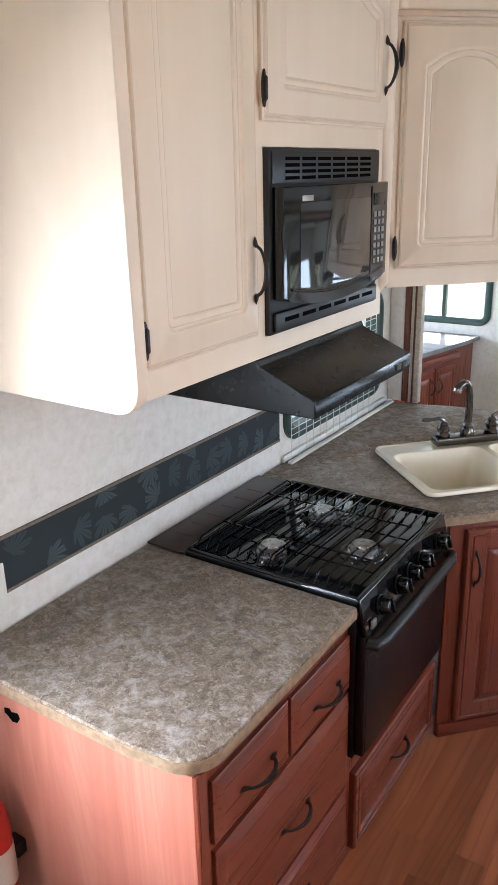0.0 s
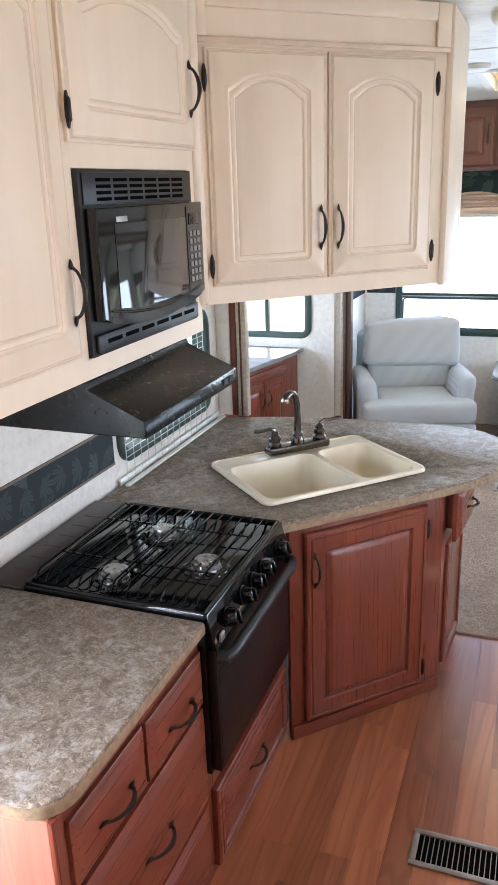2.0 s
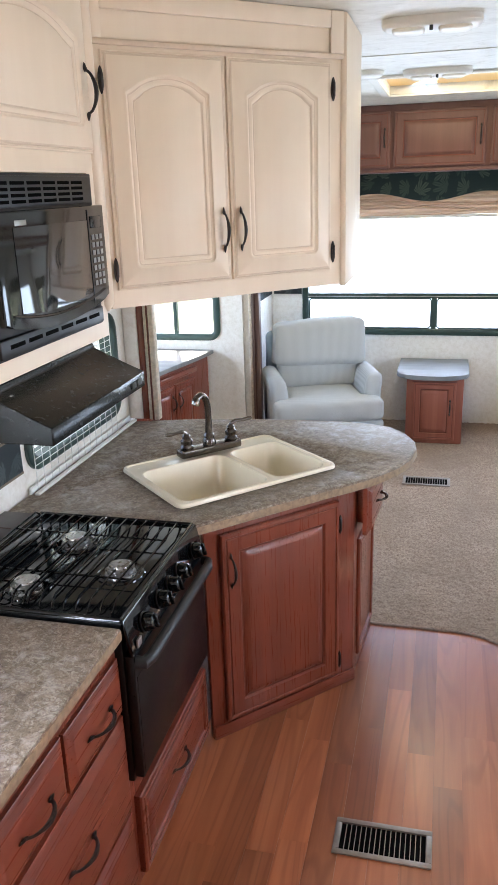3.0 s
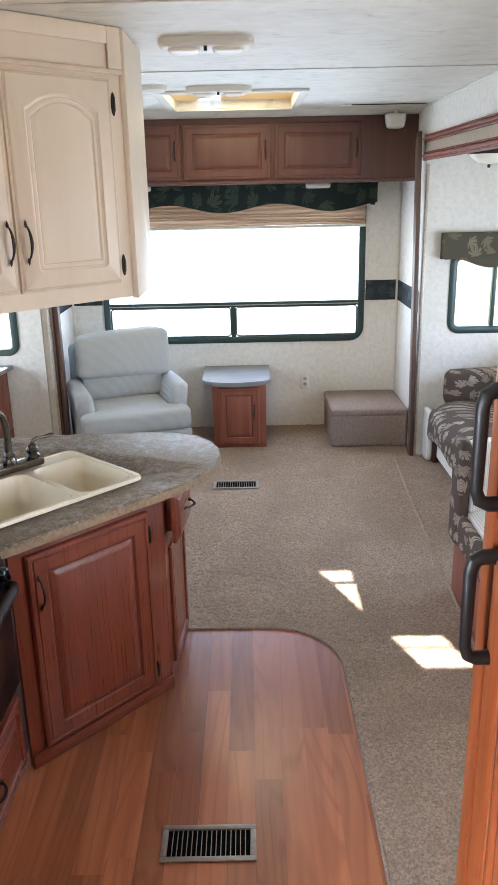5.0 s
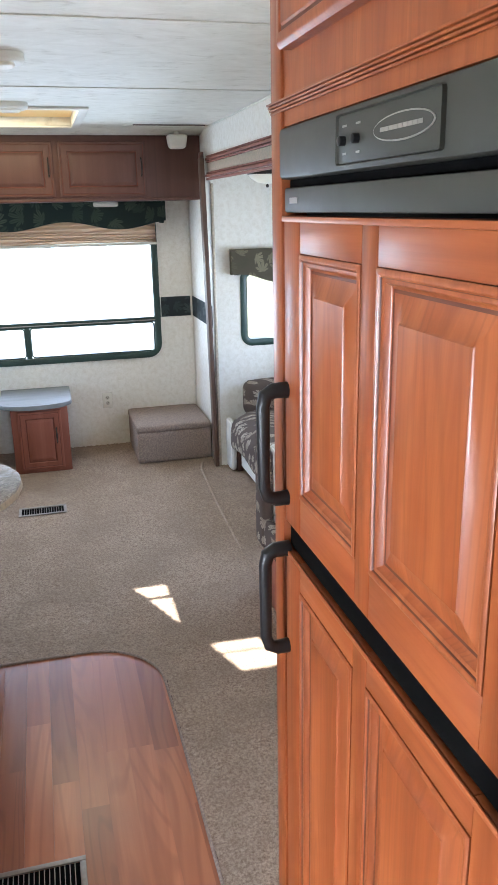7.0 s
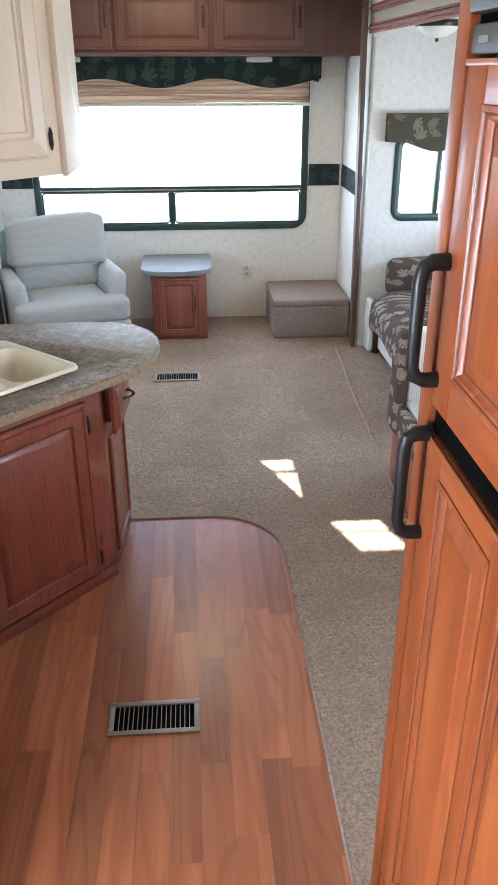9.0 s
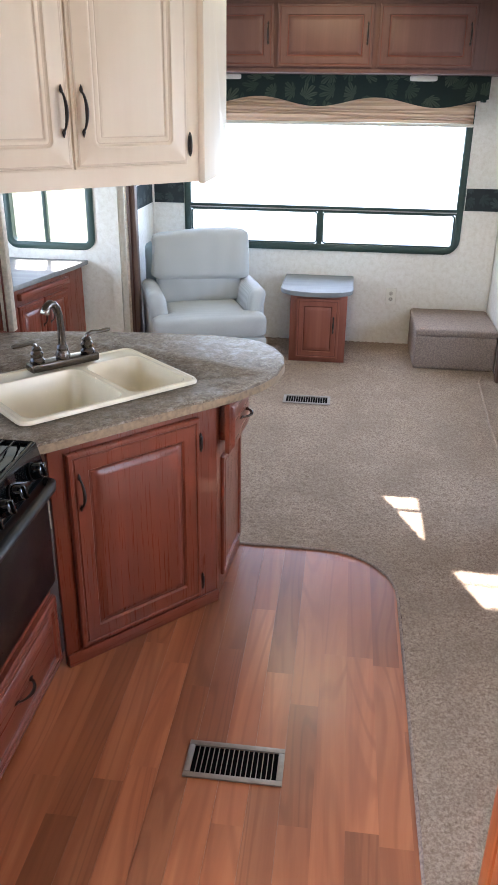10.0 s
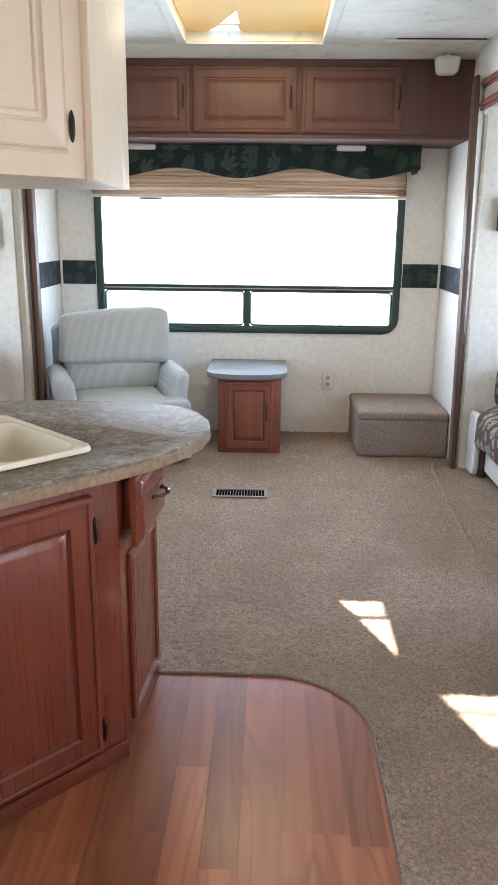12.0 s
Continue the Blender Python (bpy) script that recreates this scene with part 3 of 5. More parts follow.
def carpet():
    step = 0.011
    nx, ny = int((2.36 - (-2.2)) / step), int((YB - 0.8) / step)
    xs, ys = -2.2 + step * np.arange(nx + 1), 0.8 + step * np.arange(ny + 1)
    rng = np.random.default_rng(3)
    z = 0.002 + 0.0075 * rng.random((nx + 1, ny + 1))
    jx, jy = (rng.random((2, nx + 1, ny + 1)) - 0.5) * step * 0.6
    gx, gy = np.meshgrid(xs, ys, indexing="ij")
    gx, gy = gx + jx, gy + jy
    cx, cy = (xs[:-1] + xs[1:]) / 2, (ys[:-1] + ys[1:]) / 2
    mx, my = np.meshgrid(cx, cy, indexing="ij")
    boards = (my < 3.297) & (mx < 0.667) & ~((mx > 0.36) & (my > 2.99) & ((mx - 0.36) ** 2 + (my - 2.99) ** 2 > 0.305 ** 2))
    slides = ((mx < XL + 0.03) & ((my < 3.55) | (my > 5.6))) | ((mx > XR - 0.01) & ((my < 2.76) | (my > 5.6)))
    keep = ~boards & ~slides & ~((mx < 0) & (my < 3.2))
    i, j = np.nonzero(keep)
    idx = lambda a, b: a * (ny + 1) + b
    faces = np.stack([idx(i, j), idx(i + 1, j), idx(i + 1, j + 1), idx(i, j + 1)], 1)
    used, inverse = np.unique(faces, return_inverse=True)
    verts = np.stack([gx.ravel(), gy.ravel(), z.ravel()], 1)[used]
    me = bpy.data.meshes.new("carpet")
    me.from_pydata(verts.tolist(), [], inverse.reshape(-1, 4).tolist())
    me.polygons.foreach_set("use_smooth", [True] * len(me.polygons))
    me.materials.append(CARPET)
    return tagged(new("carpet", me), "worn beige cut-pile carpet of the living area", "carpet", kind="structure")


carpet()
bind = [(x, y, 0.003) for x, y in EDGE]
tagged(part("carpet_trim", tube(bind, 0.006, sides=8, flat=0.8), STEP_CARPET), "rolled carpet edge against the boards", "trim", kind="structure")
tagged(part("carpet_seam", tube([(1.365, 5.66, 0.014), (1.335, 5.55, 0.010), (1.292, 4.75, 0.009), (1.272, 4.15, 0.009), (1.253, 3.66, 0.009), (1.225, 2.9, 0.009)], [0.016, 0.010, 0.008, 0.008, 0.008, 0.008], flat=0.55), CARPET), "raised seam in the carpet before the slide-out", "trim", kind="structure")

# right slide-out
holed_wall("wall_slide_end", XR + 0.001, 2.499, 0, 2.06, 0.05, pose(0, 5.616, 0), WALL, [(1.715, 0.925, 2.15, 1.395)], "pale end wall of the sofa slide-out")
# The opening in this unseen outer wall is added for its fill lamp.
holed_wall("wall_slide_side", -5.62, -2.7, 0, 2.06, 0.05, pose(2.5, 0, 0, 0, 0, FACE_W), WALL, [(-5.0, 0.85, -3.5, 1.5)], "pale outer wall of the slide-out")
holed_wall("wall_slide_near", XR, 2.5, 0, 2.06, 0.05, pose(0, 2.70, 0), WALL, [], "pale near end of the slide-out")
tagged(part("slide_ceiling", box(XR, 2.70, 2.06, 2.55, 5.67, 2.10), CEILING, smooth=False), "off-white slide-out ceiling", "ceiling", kind="structure")
# left slide-out
holed_wall("wall_desk_end", -2.35, -1.077, 0, 2.05, 0.05, pose(0, 5.65, 0), WALL, [(-1.89, 0.825, -1.345, 1.31)], "pale end wall behind the desk")
# Hidden outer wall; its opening is made up to let the desk lamp in.
holed_wall("wall_desk_side", 3.5, 5.65, 0, 2.05, 0.05, pose(-2.35, 0, 0, 0, 0, FACE_E), WALL, [(4.1, 0.85, 5.1, 1.45)], "pale outer wall of the desk slide-out")
holed_wall("wall_desk_near", -2.35, XL - 0.06, 0, 2.05, 0.05, pose(0, 3.45, 0), WALL, [], "pale near end of the desk slide-out")
# Extra thickness added on top, unseen, to block sun at the kitchen window.
tagged(part("desk_ceiling", box(-2.4, 3.45, 2.05, XL - 0.062, 5.7, 2.30), CEILING, smooth=False), "off-white desk slide-out ceiling", "ceiling", kind="structure")


def moulding(name, x0, y0, z0, x1, y1, z1, mat, label):
    return tagged(part(name, box(x0, y0, z0, x1, y1, z1, 0.006), mat), label, "trim", kind="structure")


# wooden trims round the slide openings
post = moulding("trim_right_post", XR - 0.03, 5.575, 0, XR - 0.001, 5.655, 2.16, POST_WOOD, "dull brown wooden corner post of the slide-out")
for v in post.data.vertices:
    v.co.x -= 0.018 * v.co.z
for low, high, out in ((2.018, 2.034, 0.024), (2.037, 2.056, 0.030), (2.059, 2.070, 0.022)):
    moulding("trim_right_header", XR - out, 2.7, low, XR - 0.001, 5.62, high, TABLE_WOOD, "cherry lower header moulding")
moulding("trim_right_fascia", XR - 0.014, 2.7, 2.0705, XR - 0.001, 5.62, 2.1285, EDGE_METAL, "tan fascia strip between the header mouldings")
for low, high, out in ((2.129, 2.140, 0.020), (2.143, 2.160, 0.028), (2.163, 2.174, 0.020)):
    moulding("trim_right_header_top", XR - out, 2.7, low, XR - 0.001, 5.62, high, TABLE_WOOD, "cherry upper header moulding")
moulding("trim_right_block", XR - 0.052, 5.625, 2.02, XR - 0.0315, 5.72, 2.20, DARK_CHERRY, "dark cherry end block of the header")
moulding("trim_ceiling_right", XR - 0.012, 0.0, CEIL - 0.014, XR - 0.001, 5.88, CEIL - 0.001, CEILING, "thin white ceiling bead")
moulding("trim_left_post", -1.056, 5.585, 0, -1.000, 5.648, 2.05, POST_WOOD, "dull brown wooden post beside the armchair")
moulding("trim_left_post_metal", -1.076, 5.590, 0, -1.0565, 5.648, 2.05, EDGE_METAL, "pale metal edging on the post")
moulding("trim_left_post_groove", -1.036, 5.582, 0, -1.026, 5.5845, 2.05, KICK, "dark groove in the post")
moulding("trim_left_near_jamb", XL + 0.001, 3.487, CT_TOP, -1.0605, 3.545, 2.05, WALL, "pale wall end beside the kitchen post")
moulding("trim_left_near", -1.060, 3.482, CT_TOP, -1.0295, 3.545, 2.05, CHERRY, "cherry post at the kitchen wall end")
moulding("trim_left_near_metal", -1.029, 3.480, CT_TOP, -0.980, 3.52, 2.05, EDGE_METAL, "pale metal edging on the kitchen post")
moulding("trim_left_near_bead", -1.010, 3.476, CT_TOP, -1.004, 3.4795, 2.05, CHERRY_GROOVE, "thin brown line on the metal edging")
tagged(part("wall_left_rear", box(XL + 0.0005, 5.701, 0.0, -1.085, YB - 0.0005, 1.899), WALL, smooth=False), "pale wallpaper wall beside the armchair", "wall", kind="structure")
moulding("trim_right_edge", XR + 0.002, 5.598, 0, XR + 0.022, 5.615, 2.0, EDGE_METAL, "pale edging inside the slide-out corner")

# dark leaf border
for name, b in (("border_rear_right", (1.217, YB - 0.004, 1.02, XR - 0.004, YB - 0.001, 1.175)), ("border_rear_left", (-1.080, YB - 0.004, 1.02, -0.842, YB - 0.001, 1.175)),
                ("border_side_right", (XR - 0.004, 5.66, 1.02, XR - 0.001, YB - 0.005, 1.175)), ("border_side_left", (-1.0845, 5.705, 1.02, -1.082, YB - 0.005, 1.175)),
                ("border_kitchen", (XL + 0.001, 0.9, 0.925, XL + 0.004, 2.53, 1.068))):
    tagged(part(name, box(*b), BORDER, smooth=False), "dark green leaf-print wallpaper border", "wall border", kind="structure")
for z in (0.929, 1.064):
    tagged(part("trim", box(XL + 0.0042, 0.9, z - 0.004, XL + 0.006, 2.53, z + 0.004), plain("rope_edge", srgb(120, 104, 88), 0.7, vary=0.4, scale=220), smooth=False), "printed rope edge of the border", "trim", kind="structure")
for x in (-1.074, XR - 0.012):
    tagged(part("trim", box(x - 0.008, YB - 0.012, 0, x + 0.008, YB - 0.0045, 1.9, 0.003), WALL), "pale corner bead", "trim", kind="structure")


# ---- windows ----
def rounded(x0, z0, x1, z1, r, steps=6):
    pts = []
    for cx, cz, a0 in ((x1 - r, z0 + r, -90), (x1 - r, z1 - r, 0), (x0 + r, z1 - r, 90), (x0 + r, z0 + r, 180)):
        for k in range(steps + 1):
            a = radians(a0 + 90 * k / steps)
            pts.append((cx + r * math.cos(a), cz + r * math.sin(a)))
    return pts


def window_ring(x0, z0, x1, z1, r, wide, front, back):
    bm = bmesh.new()
    out, inn = rounded(x0, z0, x1, z1, r), rounded(x0 + wide, z0 + wide, x1 - wide, z1 - wide, max(0.01, r - wide))
    rows = []
    for pts, y in ((out, back), (out, front + 0.004), ([(a * 0.85 + c * 0.15, b * 0.85 + d * 0.15) for (a, b), (c, d) in zip(out, inn)], front),
                   ([(a * 0.2 + c * 0.8, b * 0.2 + d * 0.8) for (a, b), (c, d) in zip(out, inn)], front), (inn, front + 0.006), (inn, back)):
        rows.append([bm.verts.new((px, y, pz)) for px, pz in pts])
    n = len(out)
    for a, b in zip(rows, rows[1:] + rows[:1]):
        for k in range(n):
            bm.faces.new((a[k], a[(k + 1) % n], b[(k + 1) % n], b[k]))
    return bm


def window(name, x0, z0, x1, z1, m, label, bars=(), r=0.08, wide=0.048):
    w = thing(name, label, "window", m, kind="structure")
    part("window_frame", window_ring(x0, z0, x1, z1, r, wide, -0.016, 0.05), WINDOW_FRAME, w, "dark green-black window frame")
    for b in bars:
        part("glazing_bar", box(b[0], -0.010, b[1], b[2], 0.03, b[3], 0.003), WINDOW_FRAME, w)
    pane = part("pane", sheet(rounded(x0 + 0.02, z0 + 0.02, x1 - 0.02, z1 - 0.02, 0.04), 0.030, 0.034), GLASS, w, "clear window glass")
    pane.visible_shadow = False
    return w


rear_window = window("window_1", -0.835, 0.703, 1.215, 1.835, pose(0, YB, 0), "wide dark-framed rear window with two sliders",
       [(-0.80, 0.985, 1.18, 1.025), (0.165, 0.74, 0.205, 0.99)], r=0.11)
window("window_2", -1.93, 0.785, -1.305, 1.35, pose(0, 5.65, 0), "dark-framed window behind the desk", [(-1.655, 0.82, -1.63, 1.32)])
window("window_3", 1.675, 0.885, 2.19, 1.435, pose(0, 5.62, 0), "dark-framed window behind the sofa", [(1.97, 0.92, 1.995, 1.40)])
window("window_4", 2.56, 0.905, 3.39, 1.355, pose(XL, 0, 0, 0, 0, FACE_E), "dark-framed kitchen window behind the range hood", [(2.96, 0.94, 2.985, 1.32)])
window("window_5", -2.14, 0.93, -1.56, 1.77, pose(XR, 0, 0, 0, 0, FACE_W), "plain dark-framed entry-side window")
window("window_6", -0.01, 0.89, 0.82, 1.59, pose(XL, 0, 0, 0, 0, FACE_E), "plain dark-framed window by the landing")


for x0, x1 in ((-0.785, 0.168), (0.202, 1.165)):
    slider = part("slider_frame", window_ring(x0, 0.752, x1, 0.988, 0.03, 0.011, -0.006, 0.028), WINDOW_FRAME, rear_window, "slim sliding sash")
part("meeting_rail", box(-0.79, -0.016, 0.998, 1.17, -0.0105, 1.006, 0.002), CABLE, rear_window, "bright edge of the middle rail")

# an unseen leafy tree, added behind the rear wall to block sun at the window
def tree(x, y, high, r, label):
    t = thing("tree", label, "tree", pose(x, y, GROUND_Z))
    part("trunk", tube([(0, 0, -0.05), (0.05, 0, 1.5), (0.0, 0.08, 3.4), (0.05, 0.02, high - 0.4)], [0.2, 0.15, 0.11, 0.05], sides=10), BARK, t)
    g = random.Random(8)
    limbs = bmesh.new()
    for k in range(9):
        a = k * 2.4
        z = high - 2.4 + 0.2 * k
        tube([(0.02, 0.03, z), (0.5 * r * math.cos(a), 0.5 * r * math.sin(a), z + 0.4), (0.85 * r * math.cos(a), 0.85 * r * math.sin(a), z + 0.6)], [0.05, 0.03, 0.012], limbs, sides=6)
    part("limbs", limbs, BARK, t)
    verts, faces = [], []
    for k in range(9000):
        d = Vector((g.gauss(0, 1), g.gauss(0, 1), g.gauss(0, 1))).normalized() * (g.random() ** 0.6)
        lump = 1 + 0.22 * noise.noise(d * 2.3)
        c = Vector((d.x * r, d.y * r, d.z * r * 0.85)) * lump + Vector((0, 0, high - 0.3))
        u = Vector((g.gauss(0, 1), g.gauss(0, 1), g.gauss(0, 0.6))).normalized()
        w = u.orthogonal().normalized()
        n = len(verts)
        verts += [c - u * 0.12, c + w * 0.07, c + u * 0.12, c - w * 0.07]
        faces.append((n, n + 1, n + 2, n + 3))
    me = bpy.data.meshes.new("crown")
    me.from_pydata([tuple(v) for v in verts], [], faces)
    me.materials.append(LEAF)
    crown = new("crown", me)
    crown.parent = t
    return t


tree(-1.04, 10.05, 7.0, 1.45, "unseen leafy tree added to keep sun off the rear window")


def bush(x, y, wide, high, seed):
    """A shrub of several stems under a loose crown of small leaves."""
    b = thing("bush", "distant green garden shrub across the lawn", "bush", pose(x, y, GROUND_Z), "shrubs across the lawn")
    g = random.Random(seed)
    stems = bmesh.new()
    for k in range(6):
        a = k * 1.05
        tube([(0.05 * math.cos(a), 0.05 * math.sin(a), -0.03), (0.2 * wide * math.cos(a), 0.2 * wide * math.sin(a), 0.45 * high), (0.36 * wide * math.cos(a), 0.36 * wide * math.sin(a), 0.75 * high)], [0.03, 0.02, 0.008], stems, sides=5)
    part("stems", stems, BARK, b)
    verts, faces = [], []
    for k in range(1600):
        d = Vector((g.gauss(0, 1), g.gauss(0, 1), g.gauss(0, 1))).normalized() * (g.random() ** 0.5)
        c = Vector((d.x * wide * 0.5, d.y * wide * 0.5, (0.55 + 0.45 * d.z) * high)) * (1 + 0.2 * noise.noise(d * 2.5 + Vector((seed, 0, 0))))
        u = Vector((g.gauss(0, 1), g.gauss(0, 1), g.gauss(0, 0.6))).normalized()
        w = u.orthogonal().normalized()
        n = len(verts)
        verts += [c - u * 0.08, c + w * 0.05, c + u * 0.08, c - w * 0.05]
        faces.append((n, n + 1, n + 2, n + 3))
    me = bpy.data.meshes.new("crown")
    me.from_pydata([tuple(v) for v in verts], [], faces)
    me.materials.append(LEAF)
    new("crown", me).parent = b


bush(0.85, 40.0, 0.95, 1.35, 1)
for k in range(3):
    bush(-1.75 + 0.75 * k, 40.4 + 0.3 * k, 0.85, 0.62 + 0.08 * k, 2 + k)

# ---- kitchen ----
CT = 0.838          # counter top
FX = -0.492         # face of the base cabinets

# drawer base with its printed end panel
base = thing("drawer_cabinet", "reddish cherry base cabinet with four drawers and bow pulls", "cabinet", pose(FX, 1.17, 0, 0, 0, FACE_E))
part("body", box(0.012, 0.0, 0.0, 0.635, 0.62, 0.80), CHERRY, base)
part("end_panel", box(-0.004, 0.0, 0.0, 0.0118, 0.62, 0.80, 0.002), END_PANEL, base, "lighter printed cherry end panel")
part("corner_post", box(-0.006, -0.012, 0.0, 0.026, -0.0005, 0.80, 0.004), CHERRY, base)
for x, z, w, h in ((0.043, 0.603, 0.281, 0.155), (0.337, 0.597, 0.288, 0.155), (0.043, 0.292, 0.582, 0.292), (0.043, 0.06, 0.582, 0.218)):
    hung_door(base, "drawer", x, z, w, h, CHERRY_X, handle=(w / 2, h * 0.5), raised="slab", across=True, pull_len=0.105, thick=0.022)

part("torn_edge", prism([(0.0, 0.0), (0.028, 0.006), (0.036, -0.004), (0.058, 0.002), (0.060, 0.020), (0.046, 0.026), (0.030, 0.040), (0.008, 0.036), (-0.006, 0.016)], 0.0, 0.0012), VOID, base, "dark torn hole in the panel's upper corner", m=pose(-0.0042, 0.476, 0.742, 0, -90, 0) @ pose(0, 0, 0, 0, 0, 90) @ Matrix.Scale(0.75, 4))

# drawer beneath the oven
ub = thing("oven_drawer_cabinet", "cherry cabinet with one framed drawer below the oven", "cabinet", pose(FX, 1.80, 0, 0, 0, FACE_E))
part("body", box(0.002, 0.0, 0.0, 0.63, 0.62, 0.369), CHERRY, ub)
part("filler", box(0.631, 0.006, 0.0, 0.652, 0.60, 0.80), CHERRY, ub)
hung_door(ub, "drawer", 0.035, 0.03, 0.60, 0.262, CHERRY_X, handle=(0.29, 0.145), across=True, rail=0.036, pull_len=0.1, thick=0.022)

# counters
left_top = [(-1.127, 1.142), (-0.62, 1.142), (-0.55, 1.150)]
for k in range(7):
    a = radians(-80 + 80 * k / 6)
    left_top.append((-0.548 + 0.082 * math.cos(a), 1.232 + 0.082 * math.sin(a)))
left_top += [(-0.466, 1.40), (-0.466, 1.796), (-1.127, 1.796)]
t1 = thing("countertop", "brown granite-look laminate worktop with a rounded corner", "worktop", pose(0, 0, 0))
part("slab", prism(left_top, CT - 0.036, CT, 0.007, segments=3), COUNTER, t1)

tip = [(-0.10, 2.772), (-0.03, 2.837), (0.05, 2.925), (0.12, 3.03), (0.163, 3.13), (0.180, 3.25), (0.168, 3.35), (0.125, 3.45), (0.06, 3.525), (-0.03, 3.565), (-0.14, 3.578)]
right_top = [(-1.127, 2.39), (-0.47, 2.39), (-0.455, 2.408)] + tip + [(-0.37, 3.577), (-0.80, 3.53), (-1.06, 3.468), (-1.06, 3.45), (-1.127, 3.45)]
SINK_C, SINK_A = Vector((-0.497, 2.908, 0)), 46.6


def sink_outline(a, b, r, dx=0.0, steps=5):
    m = pose(SINK_C.x, SINK_C.y, 0, 0, 0, SINK_A)
    return [(m @ Vector((x + dx, y, 0))).xy for x, y in rounded(-a, -b, a, b, r, steps)]


t2 = thing("peninsula_countertop", "brown granite-look laminate peninsula worktop with a rounded end", "worktop")
slab = prism(right_top, CT - 0.036, CT, 0.007, segments=3)
slab_ob = part("slab", slab, COUNTER, t2)
hole = new("cut", mesh_of("cut", prism(sink_outline(0.315, 0.22, 0.03), CT - 0.1, CT + 0.1), COUNTER))
cut = slab_ob.modifiers.new("sink_hole", "BOOLEAN")
cut.object, cut.operation, cut.solver = hole, "DIFFERENCE", "EXACT"
graph = bpy.context.evaluated_depsgraph_get()
cut_mesh = bpy.data.meshes.new_from_object(slab_ob.evaluated_get(graph))
slab_ob.modifiers.clear()
slab_ob.data = cut_mesh
bpy.data.objects.remove(hole)



def edge_band(points, parent):
    """The lighter laminate band along a worktop's open edge."""
    bm = bmesh.new()
    rows = []
    for i, (x, y) in enumerate(points):
        a, b = Vector(points[max(i - 1, 0)]), Vector(points[min(i + 1, len(points) - 1)])
        d = (b - a).normalized()
        out = Vector((d.y, -d.x))
        rows.append([bm.verts.new((x + out.x * o, y + out.y * o, z)) for o, z in ((-0.004, CT - 0.0355), (0.0012, CT - 0.034), (0.0022, CT - 0.02), (0.0012, CT - 0.008), (-0.004, CT - 0.0065))])
    for a, b in zip(rows, rows[1:]):
        for k in range(4):
            bm.faces.new((a[k], b[k], b[k + 1], a[k + 1]))
    part("edge_band", bm, EDGE_BAND, parent, "tan laminate edge band")


EDGE_BAND = plain("tan_edge_laminate", srgb(146, 124, 98), 0.38, vary=0.3, scale=60)
edge_band(left_top[:-1], t1)
edge_band(right_top[1:-1], t2)


# double sink: a rim, two bowls
def bowl(x0, y0, x1, y1, depth, bm):
    rows = []
    for inset, z, r in ((-0.011, 0.0085, 0.05), (-0.006, 0.0105, 0.048), (-0.001, 0.009, 0.045), (0.002, 0.002, 0.042), (0.012, -depth * 0.8, 0.05), (0.022, -depth * 0.94, 0.05), (0.05, -depth, 0.04)):
        rows.append([bm.verts.new((x, y, z)) for x, y in rounded(x0 + inset, y0 + inset, x1 - inset, y1 - inset, r)])
    n = len(rows[0])
    for a, b in zip(rows, rows[1:]):
        for k in range(n):
            bm.faces.new((a[k], a[(k + 1) % n], b[(k + 1) % n], b[k]))
    bm.faces.new(rows[-1])
    return rows[0]


sink = thing("kitchen_sink", "ivory acrylic double-bowl sink set into the worktop", "sink", pose(SINK_C.x, SINK_C.y, CT + 0.002, 0, 0, SINK_A))
bm = bmesh.new()
first = bowl(-0.302, -0.212, 0.048, 0.140, 0.17, bm)
second = bowl(0.078, -0.212, 0.302, 0.140, 0.14, bm)
rim_rows = []
for a, b, z, r in ((0.334, 0.240, 0.0, 0.035), (0.334, 0.240, 0.006, 0.035), (0.330, 0.236, 0.013, 0.033), (0.324, 0.230, 0.0135, 0.03), (0.319, 0.227, 0.0085, 0.03)):
    rim_rows.append([bm.verts.new((x, y, z)) for x, y in rounded(-a, -b, a, b, r)])
n = len(rim_rows[0])
for a, b in zip(rim_rows, rim_rows[1:]):
    for k in range(n):
        bm.faces.new((a[k], a[(k + 1) % n], b[(k + 1) % n], b[k]))
edges = []
for loop in (rim_rows[-1], first, second):
    for k in range(n):
        edges.append(bm.edges.get((loop[k], loop[(k + 1) % n])))
bmesh.ops.triangle_fill(bm, use_beauty=True, use_dissolve=False, edges=edges)
part("basin", bm, SINK, sink)
for x, y, z in ((-0.125, -0.04, -0.167), (0.185, -0.04, -0.127)):
    part("drain", lathe([(0.042, 0), (0.042, 0.002), (0.03, 0.003), (0.028, 0.0)], m=pose(x, y, z)), STEEL, sink, "steel drain")

tap = thing("kitchen_faucet", "brushed pewter two-handle faucet on the sink deck", "faucet", pose(SINK_C.x, SINK_C.y, CT + 0.013, 0, 0, SINK_A) @ pose(0.028, 0.190, 0))
part("base_plate", box(-0.135, -0.028, 0.0, 0.135, 0.028, 0.032, 0.008, segments=3), PEWTER, tap)
spout = [(0, 0, 0.03), (0, 0, 0.07), (0, 0.002, 0.13), (0, 0.0, 0.185), (0, -0.008, 0.215), (0, -0.023, 0.232), (0, -0.043, 0.237), (0, -0.062, 0.230), (0, -0.070, 0.217)]
